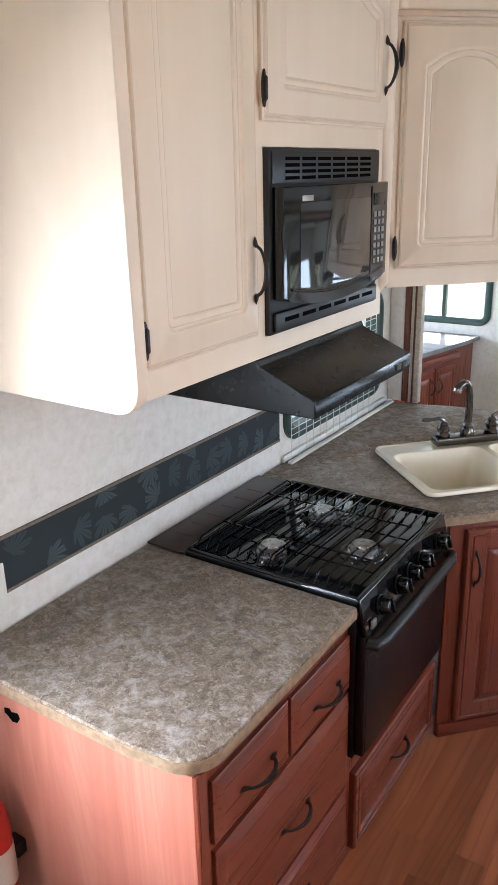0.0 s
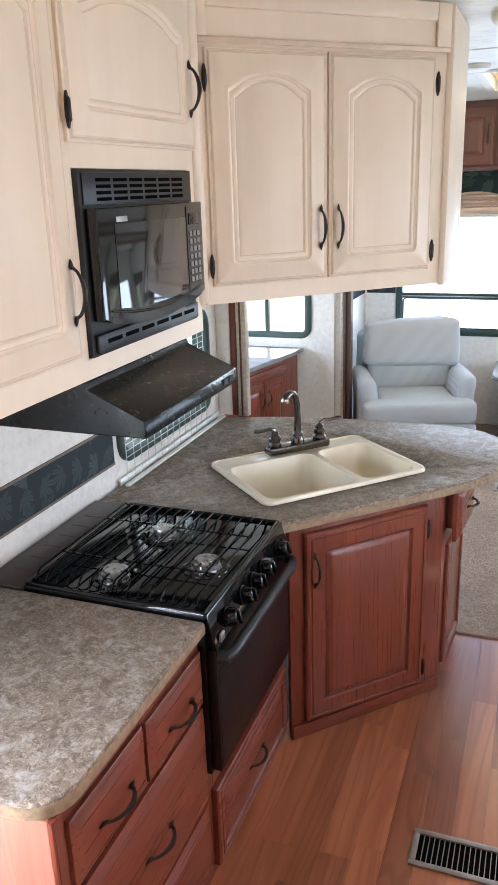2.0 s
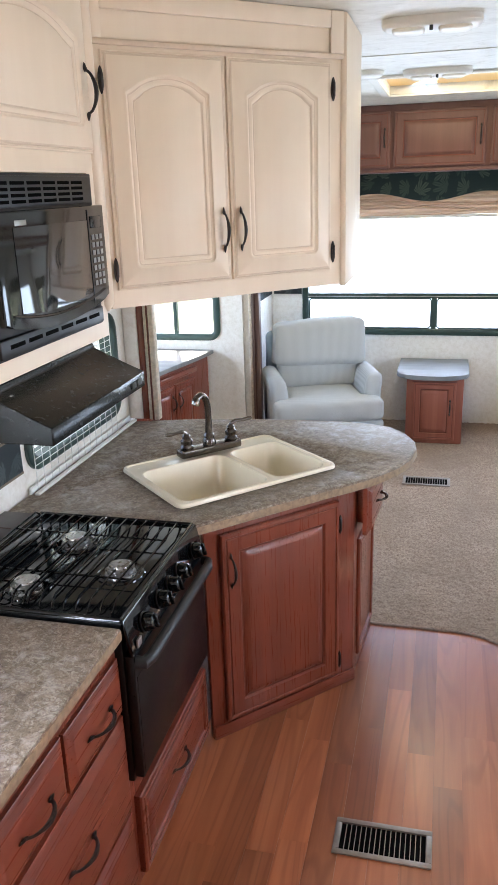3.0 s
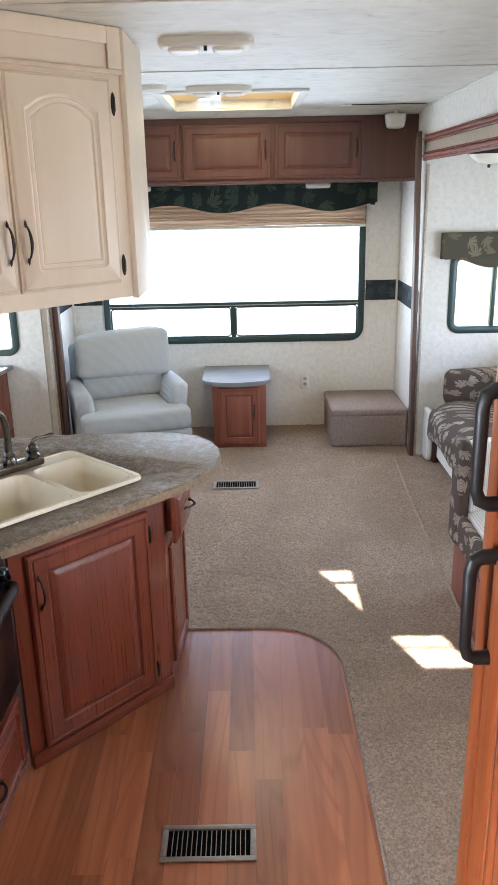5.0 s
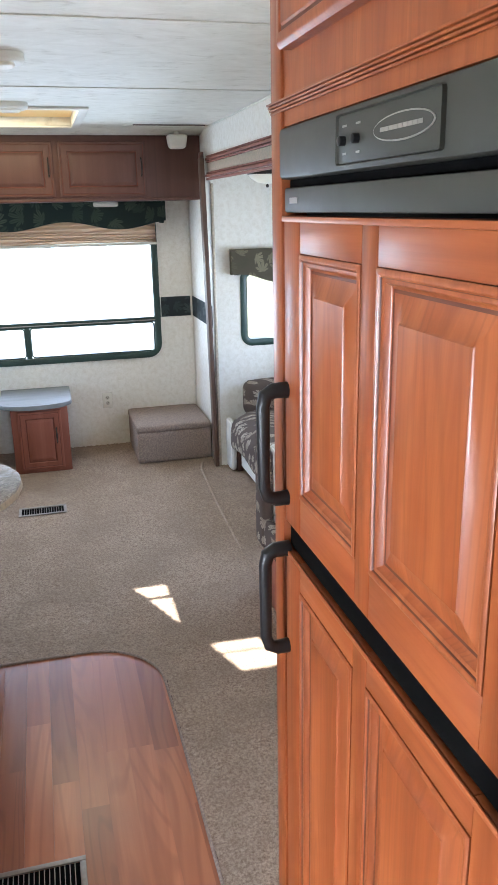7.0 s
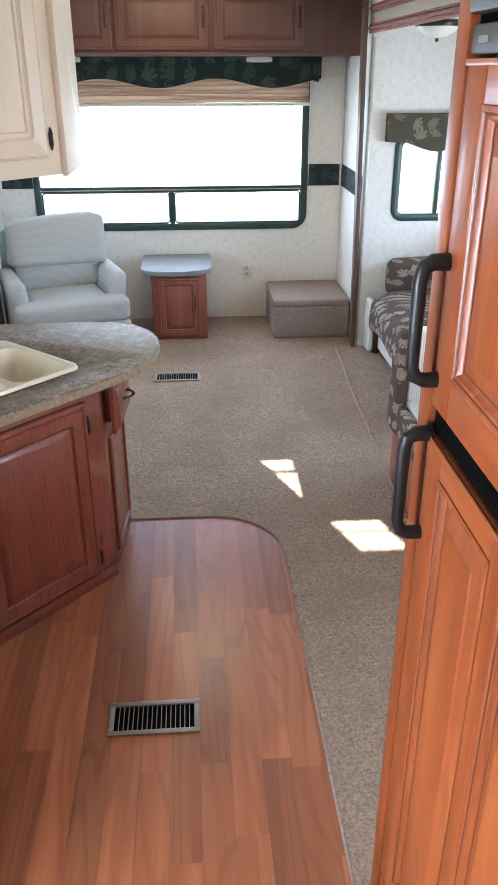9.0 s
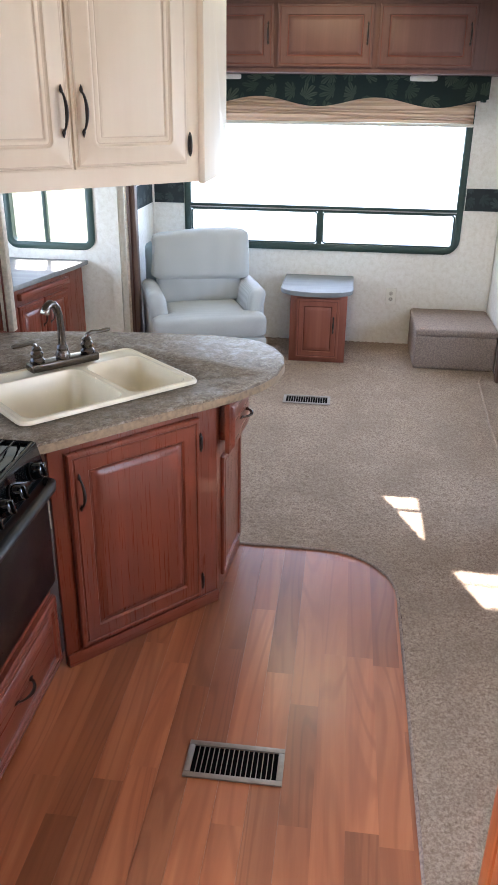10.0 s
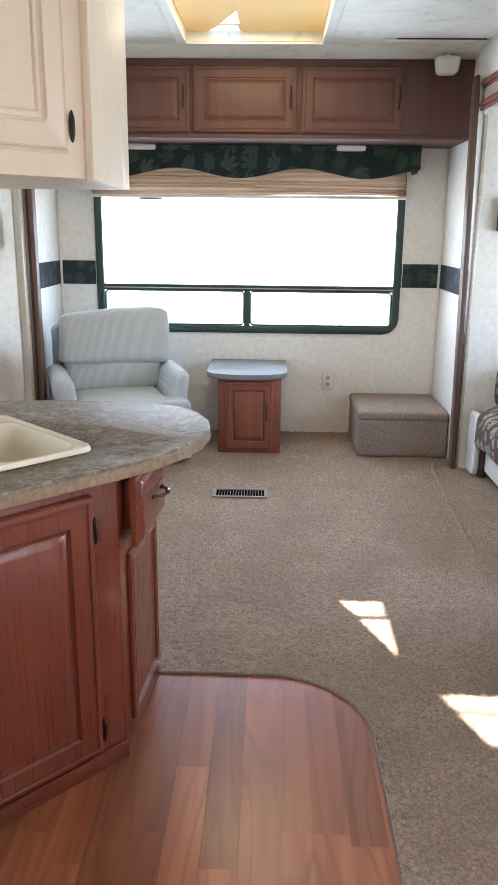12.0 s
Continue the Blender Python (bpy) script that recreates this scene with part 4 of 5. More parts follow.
part("spout", lathe([(0.026, 0.031), (0.027, 0.045), (0.020, 0.060), (0.022, 0.068), (0.0155, 0.080)], tube(spout, [0.015, 0.0145, 0.0135, 0.0125, 0.0125, 0.013, 0.014, 0.015, 0.016], sides=12)), PEWTER, tap, m=pose(0, 0, 0, 0, 0, -68))
part("aerator", lathe([(0.0145, -0.004), (0.0165, 0.0), (0.0165, 0.012)], m=pose(0, 0, 0, 0, 0, -68) @ pose(0, -0.072, 0.210, -30, 0, 0)), STEEL, tap, "bright steel aerator")
for sx in (-1, 1):
    h = part("valve", lathe([(0.024, 0.031), (0.027, 0.040), (0.020, 0.050), (0.023, 0.058), (0.024, 0.066), (0.016, 0.076), (0.018, 0.082), (0.010, 0.092)], m=pose(sx * 0.1, 0, 0)), PEWTER, tap)
    part("lever", tube([(sx * 0.1, 0, 0.084), (sx * 0.104, -0.001, 0.098), (sx * 0.122, -0.003, 0.106), (sx * 0.150, -0.006, 0.104), (sx * 0.180, -0.010, 0.106), (sx * 0.192, -0.011, 0.107)], [0.009, 0.009, 0.0075, 0.0065, 0.0085, 0.006]), PEWTER, h)

# diagonal sink cabinet and peninsula side
sc = thing("sink_cabinet", "cherry sink cabinet with one framed door, set diagonally", "cabinet", pose(-0.455, 2.437, 0, 0, 0, 46.4))
part("body", box(0.0, 0.0, 0.0, 0.625, 0.02, 0.80, 0.002), CHERRY, sc)
part("plinth", box(0.0, -0.012, 0.0, 0.628, -0.0005, 0.05, 0.004), CHERRY_X, sc)
hung_door(sc, "door", 0.052, 0.063, 0.49, 0.713, CHERRY, handle=(0.033, 0.58), hinges=((0.496, 0.62), (0.496, 0.06)), rail=0.066, pull_len=0.1, thick=0.022)
ps = thing("peninsula_side_cabinet", "narrow cherry side cabinet with a pull-out board front", "cabinet", pose(-0.024, 2.892, 0, 0, 0, 85.2))
part("body", box(0.0, 0.0, 0.0, 0.40, 0.02, 0.80, 0.002), CHERRY, ps)
part("drawer_box", box(0.055, -0.0298, 0.64, 0.27, 0.0, 0.775, 0.002), CHERRY_X, ps)
part("sunk_panel", panel(0.30, 0.50, 0.014, 0.03, 0, False), CHERRY, ps, m=pose(0.06, 0.0, 0.07))
hung_door(ps, "board_front", 0.008, 0.612, 0.282, 0.184, CHERRY_X, handle=(0.16, 0.095), y=-0.030, raised="slab", across=True, thick=0.03, pull_len=0.085, metal=PEWTER)

# range
st = thing("gas_range", "black built-in gas range with a three-burner hob", "stove", pose(-0.47, 1.802, 0, 0, 0, FACE_E))
SW = 0.582
part("body", box(0.003, 0.0, 0.37, SW - 0.003, 0.53, 0.815, 0.003), BLACK_SATIN, st)
part("hob", prism([(0, -0.008), (SW, -0.008), (SW, 0.525), (0, 0.525)], 0.815, 0.849, 0.006), BLACK, st, "glossy black hob with a raised rim")
part("back_plate", box(-0.01, 0.527, 0.839, SW, 0.655, 0.846, 0.002), BROWN_PLATE, st, "dark brown rear heat plate")
for k in range(6):
    part("slot", box(0.08 + 0.075 * k, 0.56, 0.8462, 0.085 + 0.075 * k, 0.62, 0.8468), KICK, st)
ctrl = sheet([(0, 0), (SW, 0), (SW, 0.1), (0, 0.1)], -0.012, 0.0, 0.003)
part("control_panel", ctrl, BLACK, st, m=pose(0, -0.022, 0.752, -14, 0, 0))
for k in range(5):
    x = (0.09, 0.205, 0.285, 0.365, 0.50)[k]
    m = pose(x, -0.026, 0.80, 76, 0, 0)
    kn = part("knob", lathe([(0.024, 0.0), (0.025, 0.012), (0.020, 0.03), (0.017, 0.032)], m=m), BLACK, st, "glossy black control knob")
    part("knob_ring", lathe([(0.027, 0.0), (0.027, 0.003), (0.024, 0.004)], m=m), BLACK_SATIN, kn)
    part("grip", box(-0.004, -0.019, 0.031, 0.004, 0.019, 0.040, 0.002), BLACK, kn, m=m)
part("badge", box(0.02, -0.036, 0.768, 0.045, -0.030, 0.79, 0.001), CABLE, st, "small pale maker's badge")
door = part("oven_door", box(0.004, -0.028, 0.385, SW - 0.004, -0.0005, 0.750, 0.006), BLACK_SATIN, st, "black satin oven door")
part("oven_glass", box(0.012, -0.030, 0.40, SW - 0.012, -0.0282, 0.69, 0.001), BLACK_SATIN, door, "plain black-brown door panel")
part("handle", tube([(0.012, -0.028, 0.733), (0.016, -0.05, 0.732), (0.045, -0.058, 0.732), (SW - 0.045, -0.058, 0.732), (SW - 0.016, -0.05, 0.732), (SW - 0.012, -0.028, 0.733)], 0.017, sides=10, flat=0.8), BLACK_PLASTIC, door, "thick black bar handle")
for bx, by in ((0.385, 0.30), (0.11, 0.31), (0.235, 0.095)):
    b = part("burner", lathe([(0.044, 0.849), (0.042, 0.856), (0.036, 0.857), (0.035, 0.866), (0.040, 0.868), (0.040, 0.873), (0.030, 0.874), (0.028, 0.879), (0.005, 0.880)], m=pose(bx, by, 0)), BURNER_CAP, st, "worn steel burner cap")
    part("burner_ring", lathe([(0.068, 0.8492), (0.066, 0.853), (0.056, 0.854), (0.050, 0.8502)], m=pose(bx, by, 0)), BLACK, b)
for y0, y1 in ((0.030, 0.262), (0.274, 0.506)):
    g = bmesh.new()
    x0, x1, top = 0.03, SW - 0.03, 0.876
    for k in range(8):
        y = y0 + (y1 - y0) * k / 7
        tube([(x0, y, 0.852), (x0 + 0.006, y, 0.862), (x0 + 0.026, y, top), (x1 - 0.026, y, top), (x1 - 0.006, y, 0.862), (x1, y, 0.852)], 0.0029, g, sides=6)
    for x in (0.17, SW - 0.17):
        tube([(x, y0 - 0.004, top - 0.005), (x, y1 + 0.004, top - 0.005)], 0.0028, g, sides=6)
    for x, y in ((x0, y0), (x1, y0), (x1, y1), (x0, y1)):
        tube([(x, y, 0.8485), (x, y, 0.856)], 0.0045, g, sides=6)
    part("grate", g, BLACK, st, "glossy black wire pan grate")
g = bmesh.new()
for a, b in (((0.004, 0.0), (SW - 0.004, 0.0)), ((SW - 0.006, 0.0), (SW - 0.006, 0.515)), ((SW - 0.004, 0.516), (0.004, 0.516)), ((0.006, 0.515), (0.006, 0.0))):
    tube([(*a, 0.851), (*b, 0.851)], 0.006, g, sides=8, flat=0.8)
part("rim", g, BLACK, st, "rolled glossy rim of the hob")

# wall units, microwave column
UZ = 1.437
uc = thing("wall_cabinet", "cream-glazed wall cabinet with raised-panel doors", "cabinet", pose(-0.70, 1.30, UZ, 0, 0, FACE_E))
mwx, mwz, mww, mwh = 0.47, 0.048, 0.568, 0.402
for b in ((0.0, 0.0, 0.0, mwx - 0.002, 0.42, 0.921), (mwx + mww + 0.002, 0.0, 0.0, 1.10, 0.42, 0.921), (mwx - 0.0018, 0.0, 0.0, mwx + mww + 0.0018, 0.42, mwz - 0.002), (mwx - 0.0018, 0.0, mwz + mwh + 0.002, mwx + mww + 0.0018, 0.42, 0.921)):
    part("body", box(*b), CREAM, uc)
endp = sheet([(0.0, 0.0)] + [(0.47 - 0.05 + 0.05 * math.sin(radians(a)), 0.05 - 0.05 * math.cos(radians(a))) for a in range(0, 91, 15)] + [(0.47, 0.921), (0.0, 0.921)], -0.030, -0.0005, 0.003)
part("end_panel", endp, CREAM, uc, "smooth cream end panel with a rounded corner", m=pose(0, 0.42, -0.004, 0, 0, -90))
part("corner_column", tube([(1.108, 0.012, 0.07), (1.108, 0.010, 0.09), (1.108, 0.010, 0.921)], [0.014, 0.028, 0.028], sides=16), CREAM, uc)
hung_door(uc, "door", 0.036, 0.058, 0.392, 0.80, CREAM, raised="bead", arch=0.05, handle=(0.362, 0.145), hinges=((0.005, 0.06), (0.005, 0.74)), pull_len=0.11, rail=0.06)
hung_door(uc, "door", 0.455, 0.503, 0.622, 0.385, CREAM, raised="bead", arch=0.05, handle=(0.585, 0.15), hinges=((0.0, 0.06), (0.0, 0.33)), pull_len=0.11, rail=0.06)

mw = thing("microwave", "black built-in microwave oven in the wall cabinet", "microwave", pose(-0.70, 1.30 + mwx, UZ + mwz, 0, 0, FACE_E))
part("trim_frame", box(0, -0.012, 0, mww, 0.35, mwh, 0.003), BLACK_PLASTIC, mw)
part("vent_strip", box(0.012, -0.016, mwh - 0.074, mww - 0.012, -0.0122, mwh - 0.006, 0.002), BLACK_PLASTIC, mw)
for r in range(4):
    for k in range(6):
        part("vent_slot", box(0.065 + 0.075 * k, -0.0168, mwh - 0.066 + 0.0135 * r, 0.128 + 0.075 * k, -0.0162, mwh - 0.0585 + 0.0135 * r), VOID, mw)
sag = [(0.012 + (mww - 0.014) * k / 16, 0.082 - 0.034 * math.sin(math.pi * k / 16) ** 0.8) for k in range(17)]
md = part("door", sheet(sag + [(mww - 0.002, mwh - 0.08), (0.012, mwh - 0.08)], -0.042, -0.0125, 0.005), BLACK, mw, "glossy black microwave door with a bowed lower edge")
lip = [(x, -0.043, z + 0.028) for x, z in sag[1:-1]]
part("door_lip", tube(lip, 0.004, sides=8, flat=0.6), BLACK, md, "bowed glossy lip of the door")
win_bm = sheet([(0.085, 0.10), (0.20, 0.088), (0.34, 0.088), (0.455, 0.10), (0.455, mwh - 0.115), (0.085, mwh - 0.115)], -0.0436, -0.0421, 0.0006)
part("door_glass", win_bm, DARK_GLASS, md, "dark reflecting door window")
part("control_strip", box(0.462, -0.0434, 0.07, 0.465, -0.0421, mwh - 0.09), BLACK_PLASTIC, md)
for r in range(7):
    for k in range(3):
        part("button", box(0.478 + 0.024 * k, -0.0432, 0.115 + 0.02 * r, 0.494 + 0.024 * k, -0.0421, 0.128 + 0.02 * r, 0.001), BUTTON, mw)
part("display", box(0.478, -0.0430, 0.265, 0.542, -0.0421, 0.295, 0.001), DARK_GLASS, mw)
part("badge", box(0.095, -0.0432, 0.290, 0.145, -0.0421, 0.302, 0.001), CABLE, mw, "small pale maker's badge")
part("lower_strip", box(0.012, -0.022, 0.006, mww - 0.012, -0.0122, 0.05, 0.004), BLACK_PLASTIC, mw)
for k in range(6):
    part("vent_slot", box(0.05 + 0.082 * k, -0.0228, 0.026, 0.115 + 0.082 * k, -0.0222, 0.036), VOID, mw)

# range hood
hd = thing("range_hood", "black under-cabinet range hood with a sloping front", "range hood", pose(-1.12, 1.74, 0, 0, 0, FACE_E))
HW = 0.55
prof = [(0.0, UZ - 0.002), (-0.418, UZ - 0.002), (-0.418, 1.418), (-0.566, 1.357), (-0.566, 1.315), (0.0, 1.315)]
bm = bmesh.new()
a = [bm.verts.new((0, y, z)) for y, z in prof]
b = [bm.verts.new((HW, y, z)) for y, z in prof]
for k in range(len(prof) - 1):
    bm.faces.new((a[k], a[k + 1], b[k + 1], b[k]))
bm.faces.new(a)
bm.faces.new(list(reversed(b)))
bm.faces.new((a[0], b[0], b[-1], a[-1]))
bmesh.ops.bevel(bm, geom=list(bm.edges), offset=0.003, segments=1, affect="EDGES")
part("shell", bm, HOOD_BLACK, hd)
for k in range(2):
    part("switch", box(HW - 0.10 + 0.04 * k, -0.570, 1.328, HW - 0.072 + 0.04 * k, -0.5662, 1.344, 0.001), GREY_PLASTIC, hd)
part("filter", box(0.06, -0.50, 1.309, HW - 0.06, -0.10, 1.3148, 0.001), CABLE, hd, "grey mesh grease filter")

# corner wall cabinet
cc = thing("corner_wall_cabinet", "cream-glazed diagonal wall cabinet with two arched doors", "cabinet", pose(-0.70, 2.44, 1.507, 0, 0, 45))
bm = prism([(0.0, 0.0), (0.852, 0.0), (0.852 + 0.40, 0.40), (0.852 + 0.1, 0.68), (0.30, 0.68), (-0.28, 0.30)], 0.0, 0.851)
part("body", bm, CREAM, cc)
hung_door(cc, "door", 0.022, 0.053, 0.385, 0.648, CREAM, raised="bead", arch=0.045, handle=(0.358, 0.155), hinges=((-0.006, 0.06), (-0.006, 0.57)), pull_len=0.105, rail=0.058)
hung_door(cc, "door", 0.415, 0.053, 0.385, 0.648, CREAM, raised="bead", arch=0.045, handle=(0.026, 0.155), hinges=((0.391, 0.06), (0.391, 0.57)), pull_len=0.105, rail=0.058)
part("top_rail", box(0.0, -0.012, 0.712, 0.852, -0.0005, 0.728, 0.004), CREAM_GLAZE, cc)
for b in ((0.0, 0.728, 0.03, 0.851), (0.80, 0.728, 0.852, 0.851), (0.03, 0.80, 0.80, 0.851)):
    part("rail", box(b[0], -0.012, b[1], b[2], -0.0005, b[3], 0.003), CREAM, cc)
end2 = sheet([(0.0, 0.0)] + [(0.43 - 0.04 + 0.04 * math.sin(radians(a)), 0.04 - 0.04 * math.cos(radians(a))) for a in range(0, 91, 15)] + [(0.43, 0.855), (0.0, 0.855)], -0.022, -0.0005, 0.004)
part("end_panel", end2, CREAM, cc, "smooth cream end panel", m=pose(0.852 - 0.008, -0.002, -0.006, 0, 0, 45))

# wire rack before the kitchen window, standing on the worktop
wr = thing("wire_rack", "white coated wire rack before the kitchen window", "wire rack", pose(-1.09, 2.54, CT + 0.001, 0, 0, 90))
part("base_rail", box(0.0, -0.010, 0.0, 0.915, 0.010, 0.010, 0.004), WIRE, wr, "white base rail")
part("back_rail", box(0.0, 0.022, 0.0, 0.915, 0.032, 0.026, 0.004), WIRE, wr, "white back rail")
level_wire = mesh_of("wire", tube([(0.03, 0.012, 0.0), (0.74, 0.012, 0.0)], 0.0013, sides=5), WIRE)
upright_wire = mesh_of("wire", tube([(0.0, 0.010, 0.008), (0.0, 0.012, 0.51)], 0.0014, sides=5), WIRE)
for mesh, at in [(level_wire, (0, 0, 0.05 + 0.024 * k)) for k in range(20)] + [(upright_wire, (0.03 + 0.71 * k / 13, 0, 0)) for k in range(14)]:
    wire = new("wire", mesh)
    wire.matrix_local = pose(*at)
    wire.parent = wr
tagged(part("border_kitchen_end", box(XL + 0.001, 3.395, 0.955, XL + 0.004, 3.484, 1.098), BORDER, smooth=False), "dark green leaf-print wallpaper border", "wall border", kind="structure")

# small things at the end of the worktop
kp = thing("kitchen_wall_outlet", "white wall plate above the worktop", "outlet", pose(XL + 0.001, 1.262, 0.945, 0, 0, 90))
part("plate", box(-0.037, -0.006, -0.06, 0.037, 0, 0.06, 0.003), WHITE_PLASTIC, kp)
fx = thing("fire_extinguisher", "small red fire extinguisher beside the cabinet end", "fire extinguisher", pose(-1.028, 1.095, 0.23))
part("bottle", lathe([(0.03, 0.0), (0.042, 0.008), (0.043, 0.24), (0.035, 0.28), (0.014, 0.30), (0.014, 0.315)]), RED, fx)
part("label", lathe([(0.0436, 0.07), (0.0438, 0.075), (0.0438, 0.17), (0.0436, 0.175)]), WHITE_PLASTIC, fx, "white printed label")
part("valve", box(-0.014, -0.012, 0.315, 0.014, 0.012, 0.34, 0.004), BLACK_PLASTIC, fx)
part("lever", tube([(0.0, 0.0, 0.335), (0.0, -0.03, 0.36), (0.0, -0.06, 0.35)], 0.006), BLACK_PLASTIC, fx)
part("bracket", box(-0.02, 0.0435, 0.10, 0.02, 0.0735, 0.14, 0.003), BLACK_PLASTIC, fx)

# ---- refrigerator side ----
FRX, FRY = 0.64, 1.245
fc = thing("refrigerator_surround", "honey cherry surround of the refrigerator", "cabinet", pose(FRX, FRY, 0, 0, 0, FACE_W))
part("side_panel", box(-0.045, -0.004, 0.0, -0.001, 0.62, 2.357, 0.003), FRIDGE_WOOD, fc)
part("near_panel", box(0.622, -0.004, 0.0, 0.66, 0.62, 2.357, 0.003), FRIDGE_WOOD, fc)
part("lower_panel", box(0.0, 0.0, 0.0, 0.621, 0.60, 0.44, 0.003), FRIDGE_WOOD, fc)
part("upper_box", box(0.0, 0.0, 1.9385, 0.621, 0.60, 2.357), FRIDGE_WOOD, fc)
bm = bmesh.new()
for k in range(4):
    box(-0.0455, -0.0045 - 0.0018 * k, 1.956 + 0.0034 * k, 0.6605, -0.0003, 1.956 + 0.0034 * k + 0.0028, 0.0009, bm)
part("crown_moulding", bm, FRIDGE_WOOD, fc, "thin stepped moulding above the refrigerator")
hung_door(fc, "door", 0.03, 2.02, 0.56, 0.31, FRIDGE_WOOD, rail=0.05, thick=0.02)

fr = thing("refrigerator", "two-door refrigerator with honey cherry door panels", "refrigerator", pose(FRX + 0.028, FRY, 0, 0, 0, FACE_W))
part("body", box(0.004, 0.0, 0.445, 0.616, 0.56, 1.936, 0.002), BLACK_PLASTIC, fr)
cp = part("control_panel", box(0.002, -0.022, 1.876, 0.614, 0.0125, 1.936, 0.005), GREY_PLASTIC, fr, "charcoal control panel above the doors")
part("control_inset", box(0.212, -0.0245, 1.882, 0.430, -0.0222, 1.929, 0.004), GREY_PLASTIC, cp)
oval = [(math.cos(radians(a)), math.sin(radians(a))) for a in range(0, 360, 12)]
part("logo_plate", sheet([(0.362 + 0.058 * c, 1.906 + 0.0115 * q) for c, q in oval], -0.0258, -0.0247, 0.0004), CABLE, cp, "thin oval metal ring of a logo")
part("logo_field", sheet([(0.362 + 0.0562 * c, 1.906 + 0.0101 * q) for c, q in oval], -0.0262, -0.0259), GREY_PLASTIC, cp)
for k in range(9):
    part("logo_bar", box(0.321 + 0.0090 * k, -0.0267, 1.9042, 0.3294 + 0.0090 * k, -0.0263, 1.9078), CABLE, cp, "pale bar of unreadable lettering")
for k in range(2):
    part("button", lathe([(0.0048, 0), (0.0048, 0.006), (0.003, 0.007)], m=pose(0.232 + 0.034 * k, -0.0246, 1.904, 90, 0, 0)), BLACK_PLASTIC, cp)
    part("button_mark", box(0.227 + 0.034 * k, -0.0249, 1.9165, 0.238 + 0.034 * k, -0.0246, 1.9185), CABLE, cp)
    part("button_mark", box(0.228 + 0.034 * k, -0.0249, 1.891, 0.237 + 0.034 * k, -0.0246, 1.893), CABLE, cp)
cp.location.y -= 0.014
part("door_trim_top", box(0.006, -0.030, 1.836, 0.61, -0.0005, 1.866, 0.003), GREY_PLASTIC, fr)
# Solid near-black filler, so the recess reads as a shaded gap.
part("recess", box(-0.0005, -0.020, 1.866, 0.6205, -0.0005, 1.8755), VOID, fr, "black filler added in the gap under the control panel")
part("name_bar", box(0.03, -0.0308, 1.847, 0.06, -0.0302, 1.854), CABLE, fr, "small pale bar of lettering")


def field(w, h):
    """A raised field in its beaded opening, facing -y, its lower left corner at the origin."""
    bm = bmesh.new()
    deep = [(0, 0.0), (0, 0.0125), (0.002, 0.0138), (0.006, 0.0138), (0.008, 0.0122), (0.009, 0.0105), (0.013, 0.0098), (0.016, 0.0045), (0.0185, 0.003), (0.022, 0.003), (0.046, 0.0092), (0.048, 0.0112)]
    rows = [[bm.verts.new((x, -d, z)) for x, z in ring(w, h, i, 0.0)] for i, d in deep]
    n = len(rows[0])
    for i, (a, b) in enumerate(zip(rows, rows[1:])):
        for k in range(n):
            f = bm.faces.new((a[k], a[(k + 1) % n], b[(k + 1) % n], b[k]))
            f.material_index = 1 if i in (4, 8) else 0
    bm.faces.new(rows[-1])
    bm.faces.new(list(reversed(rows[0])))
    return bm


def fridge_door(z0, z1, handle_z, arch):
    d = part("door", box(0.005, -0.018, z0, 0.615, -0.0005, z1, 0.002), FRIDGE_WOOD, fr, "honey cherry refrigerator door")
    for x0, x1 in ((0.004, 0.0675), (0.2605, 0.2995), (0.5255, 0.616)):
        part("stile", box(x0, -0.030, z0, x1, -0.0182, z1, 0.0016), FRIDGE_WOOD, d)
    for x, w in ((0.068, 0.192), (0.300, 0.225)):
        part("rail", box(x - 0.0003, -0.0298, z0, x + w + 0.0003, -0.0182, z0 + 0.0545, 0.0012), FRIDGE_WOOD_Y, d)
        part("rail", box(x - 0.0003, -0.0298, z1 - 0.0445, x + w + 0.0003, -0.0182, z1, 0.0012), FRIDGE_WOOD_Y, d)
        part("panel", field(w, z1 - z0 - 0.10), FRIDGE_WOOD, d, m=pose(x, -0.0182, z0 + 0.055))
    part("top_bead", box(0.004, -0.0335, z1 - 0.007, 0.616, -0.0302, z1, 0.0015), FRIDGE_WOOD_Y, d)
    h0, h1 = handle_z
    part("handle", tube([(0.014, -0.028, h1), (0.015, -0.050, h1), (0.015, -0.061, h1 - 0.006), (0.015, -0.065, h1 - 0.022), (0.015, -0.065, h0 + 0.018), (0.015, -0.060, h0 + 0.003), (0.015, -0.048, h0 - 0.002), (0.014, -0.028, h0 - 0.002)], [0.0115, 0.011, 0.0105, 0.0095, 0.0085, 0.0095, 0.0105, 0.0115], sides=10), BLACK_PLASTIC, d, "black plastic grab handle")
    return d


fridge_door(1.412, 1.832, (1.452, 1.606), 0.0)
fridge_door(0.455, 1.372, (1.215, 1.372), 0.0)
part("gap_trim", box(0.006, -0.024, 1.3735, 0.614, -0.0005, 1.4105, 0.003), VOID, fr, "black strip between the doors")

# ---- living area ----
oc = thing("overhead_cabinet", "dark cherry overhead cabinet above the rear window", "cabinet", pose(XL + 0.002, 5.897, 1.90))
OW = XR - XL - 0.004
part("body", box(0, 0, 0, OW, 0.50, 0.424, 0.002), DARK_CHERRY, oc)
part("bottom_rail", box(0, -0.006, 0, OW, -0.0005, 0.022, 0.003), DARK_CHERRY, oc)
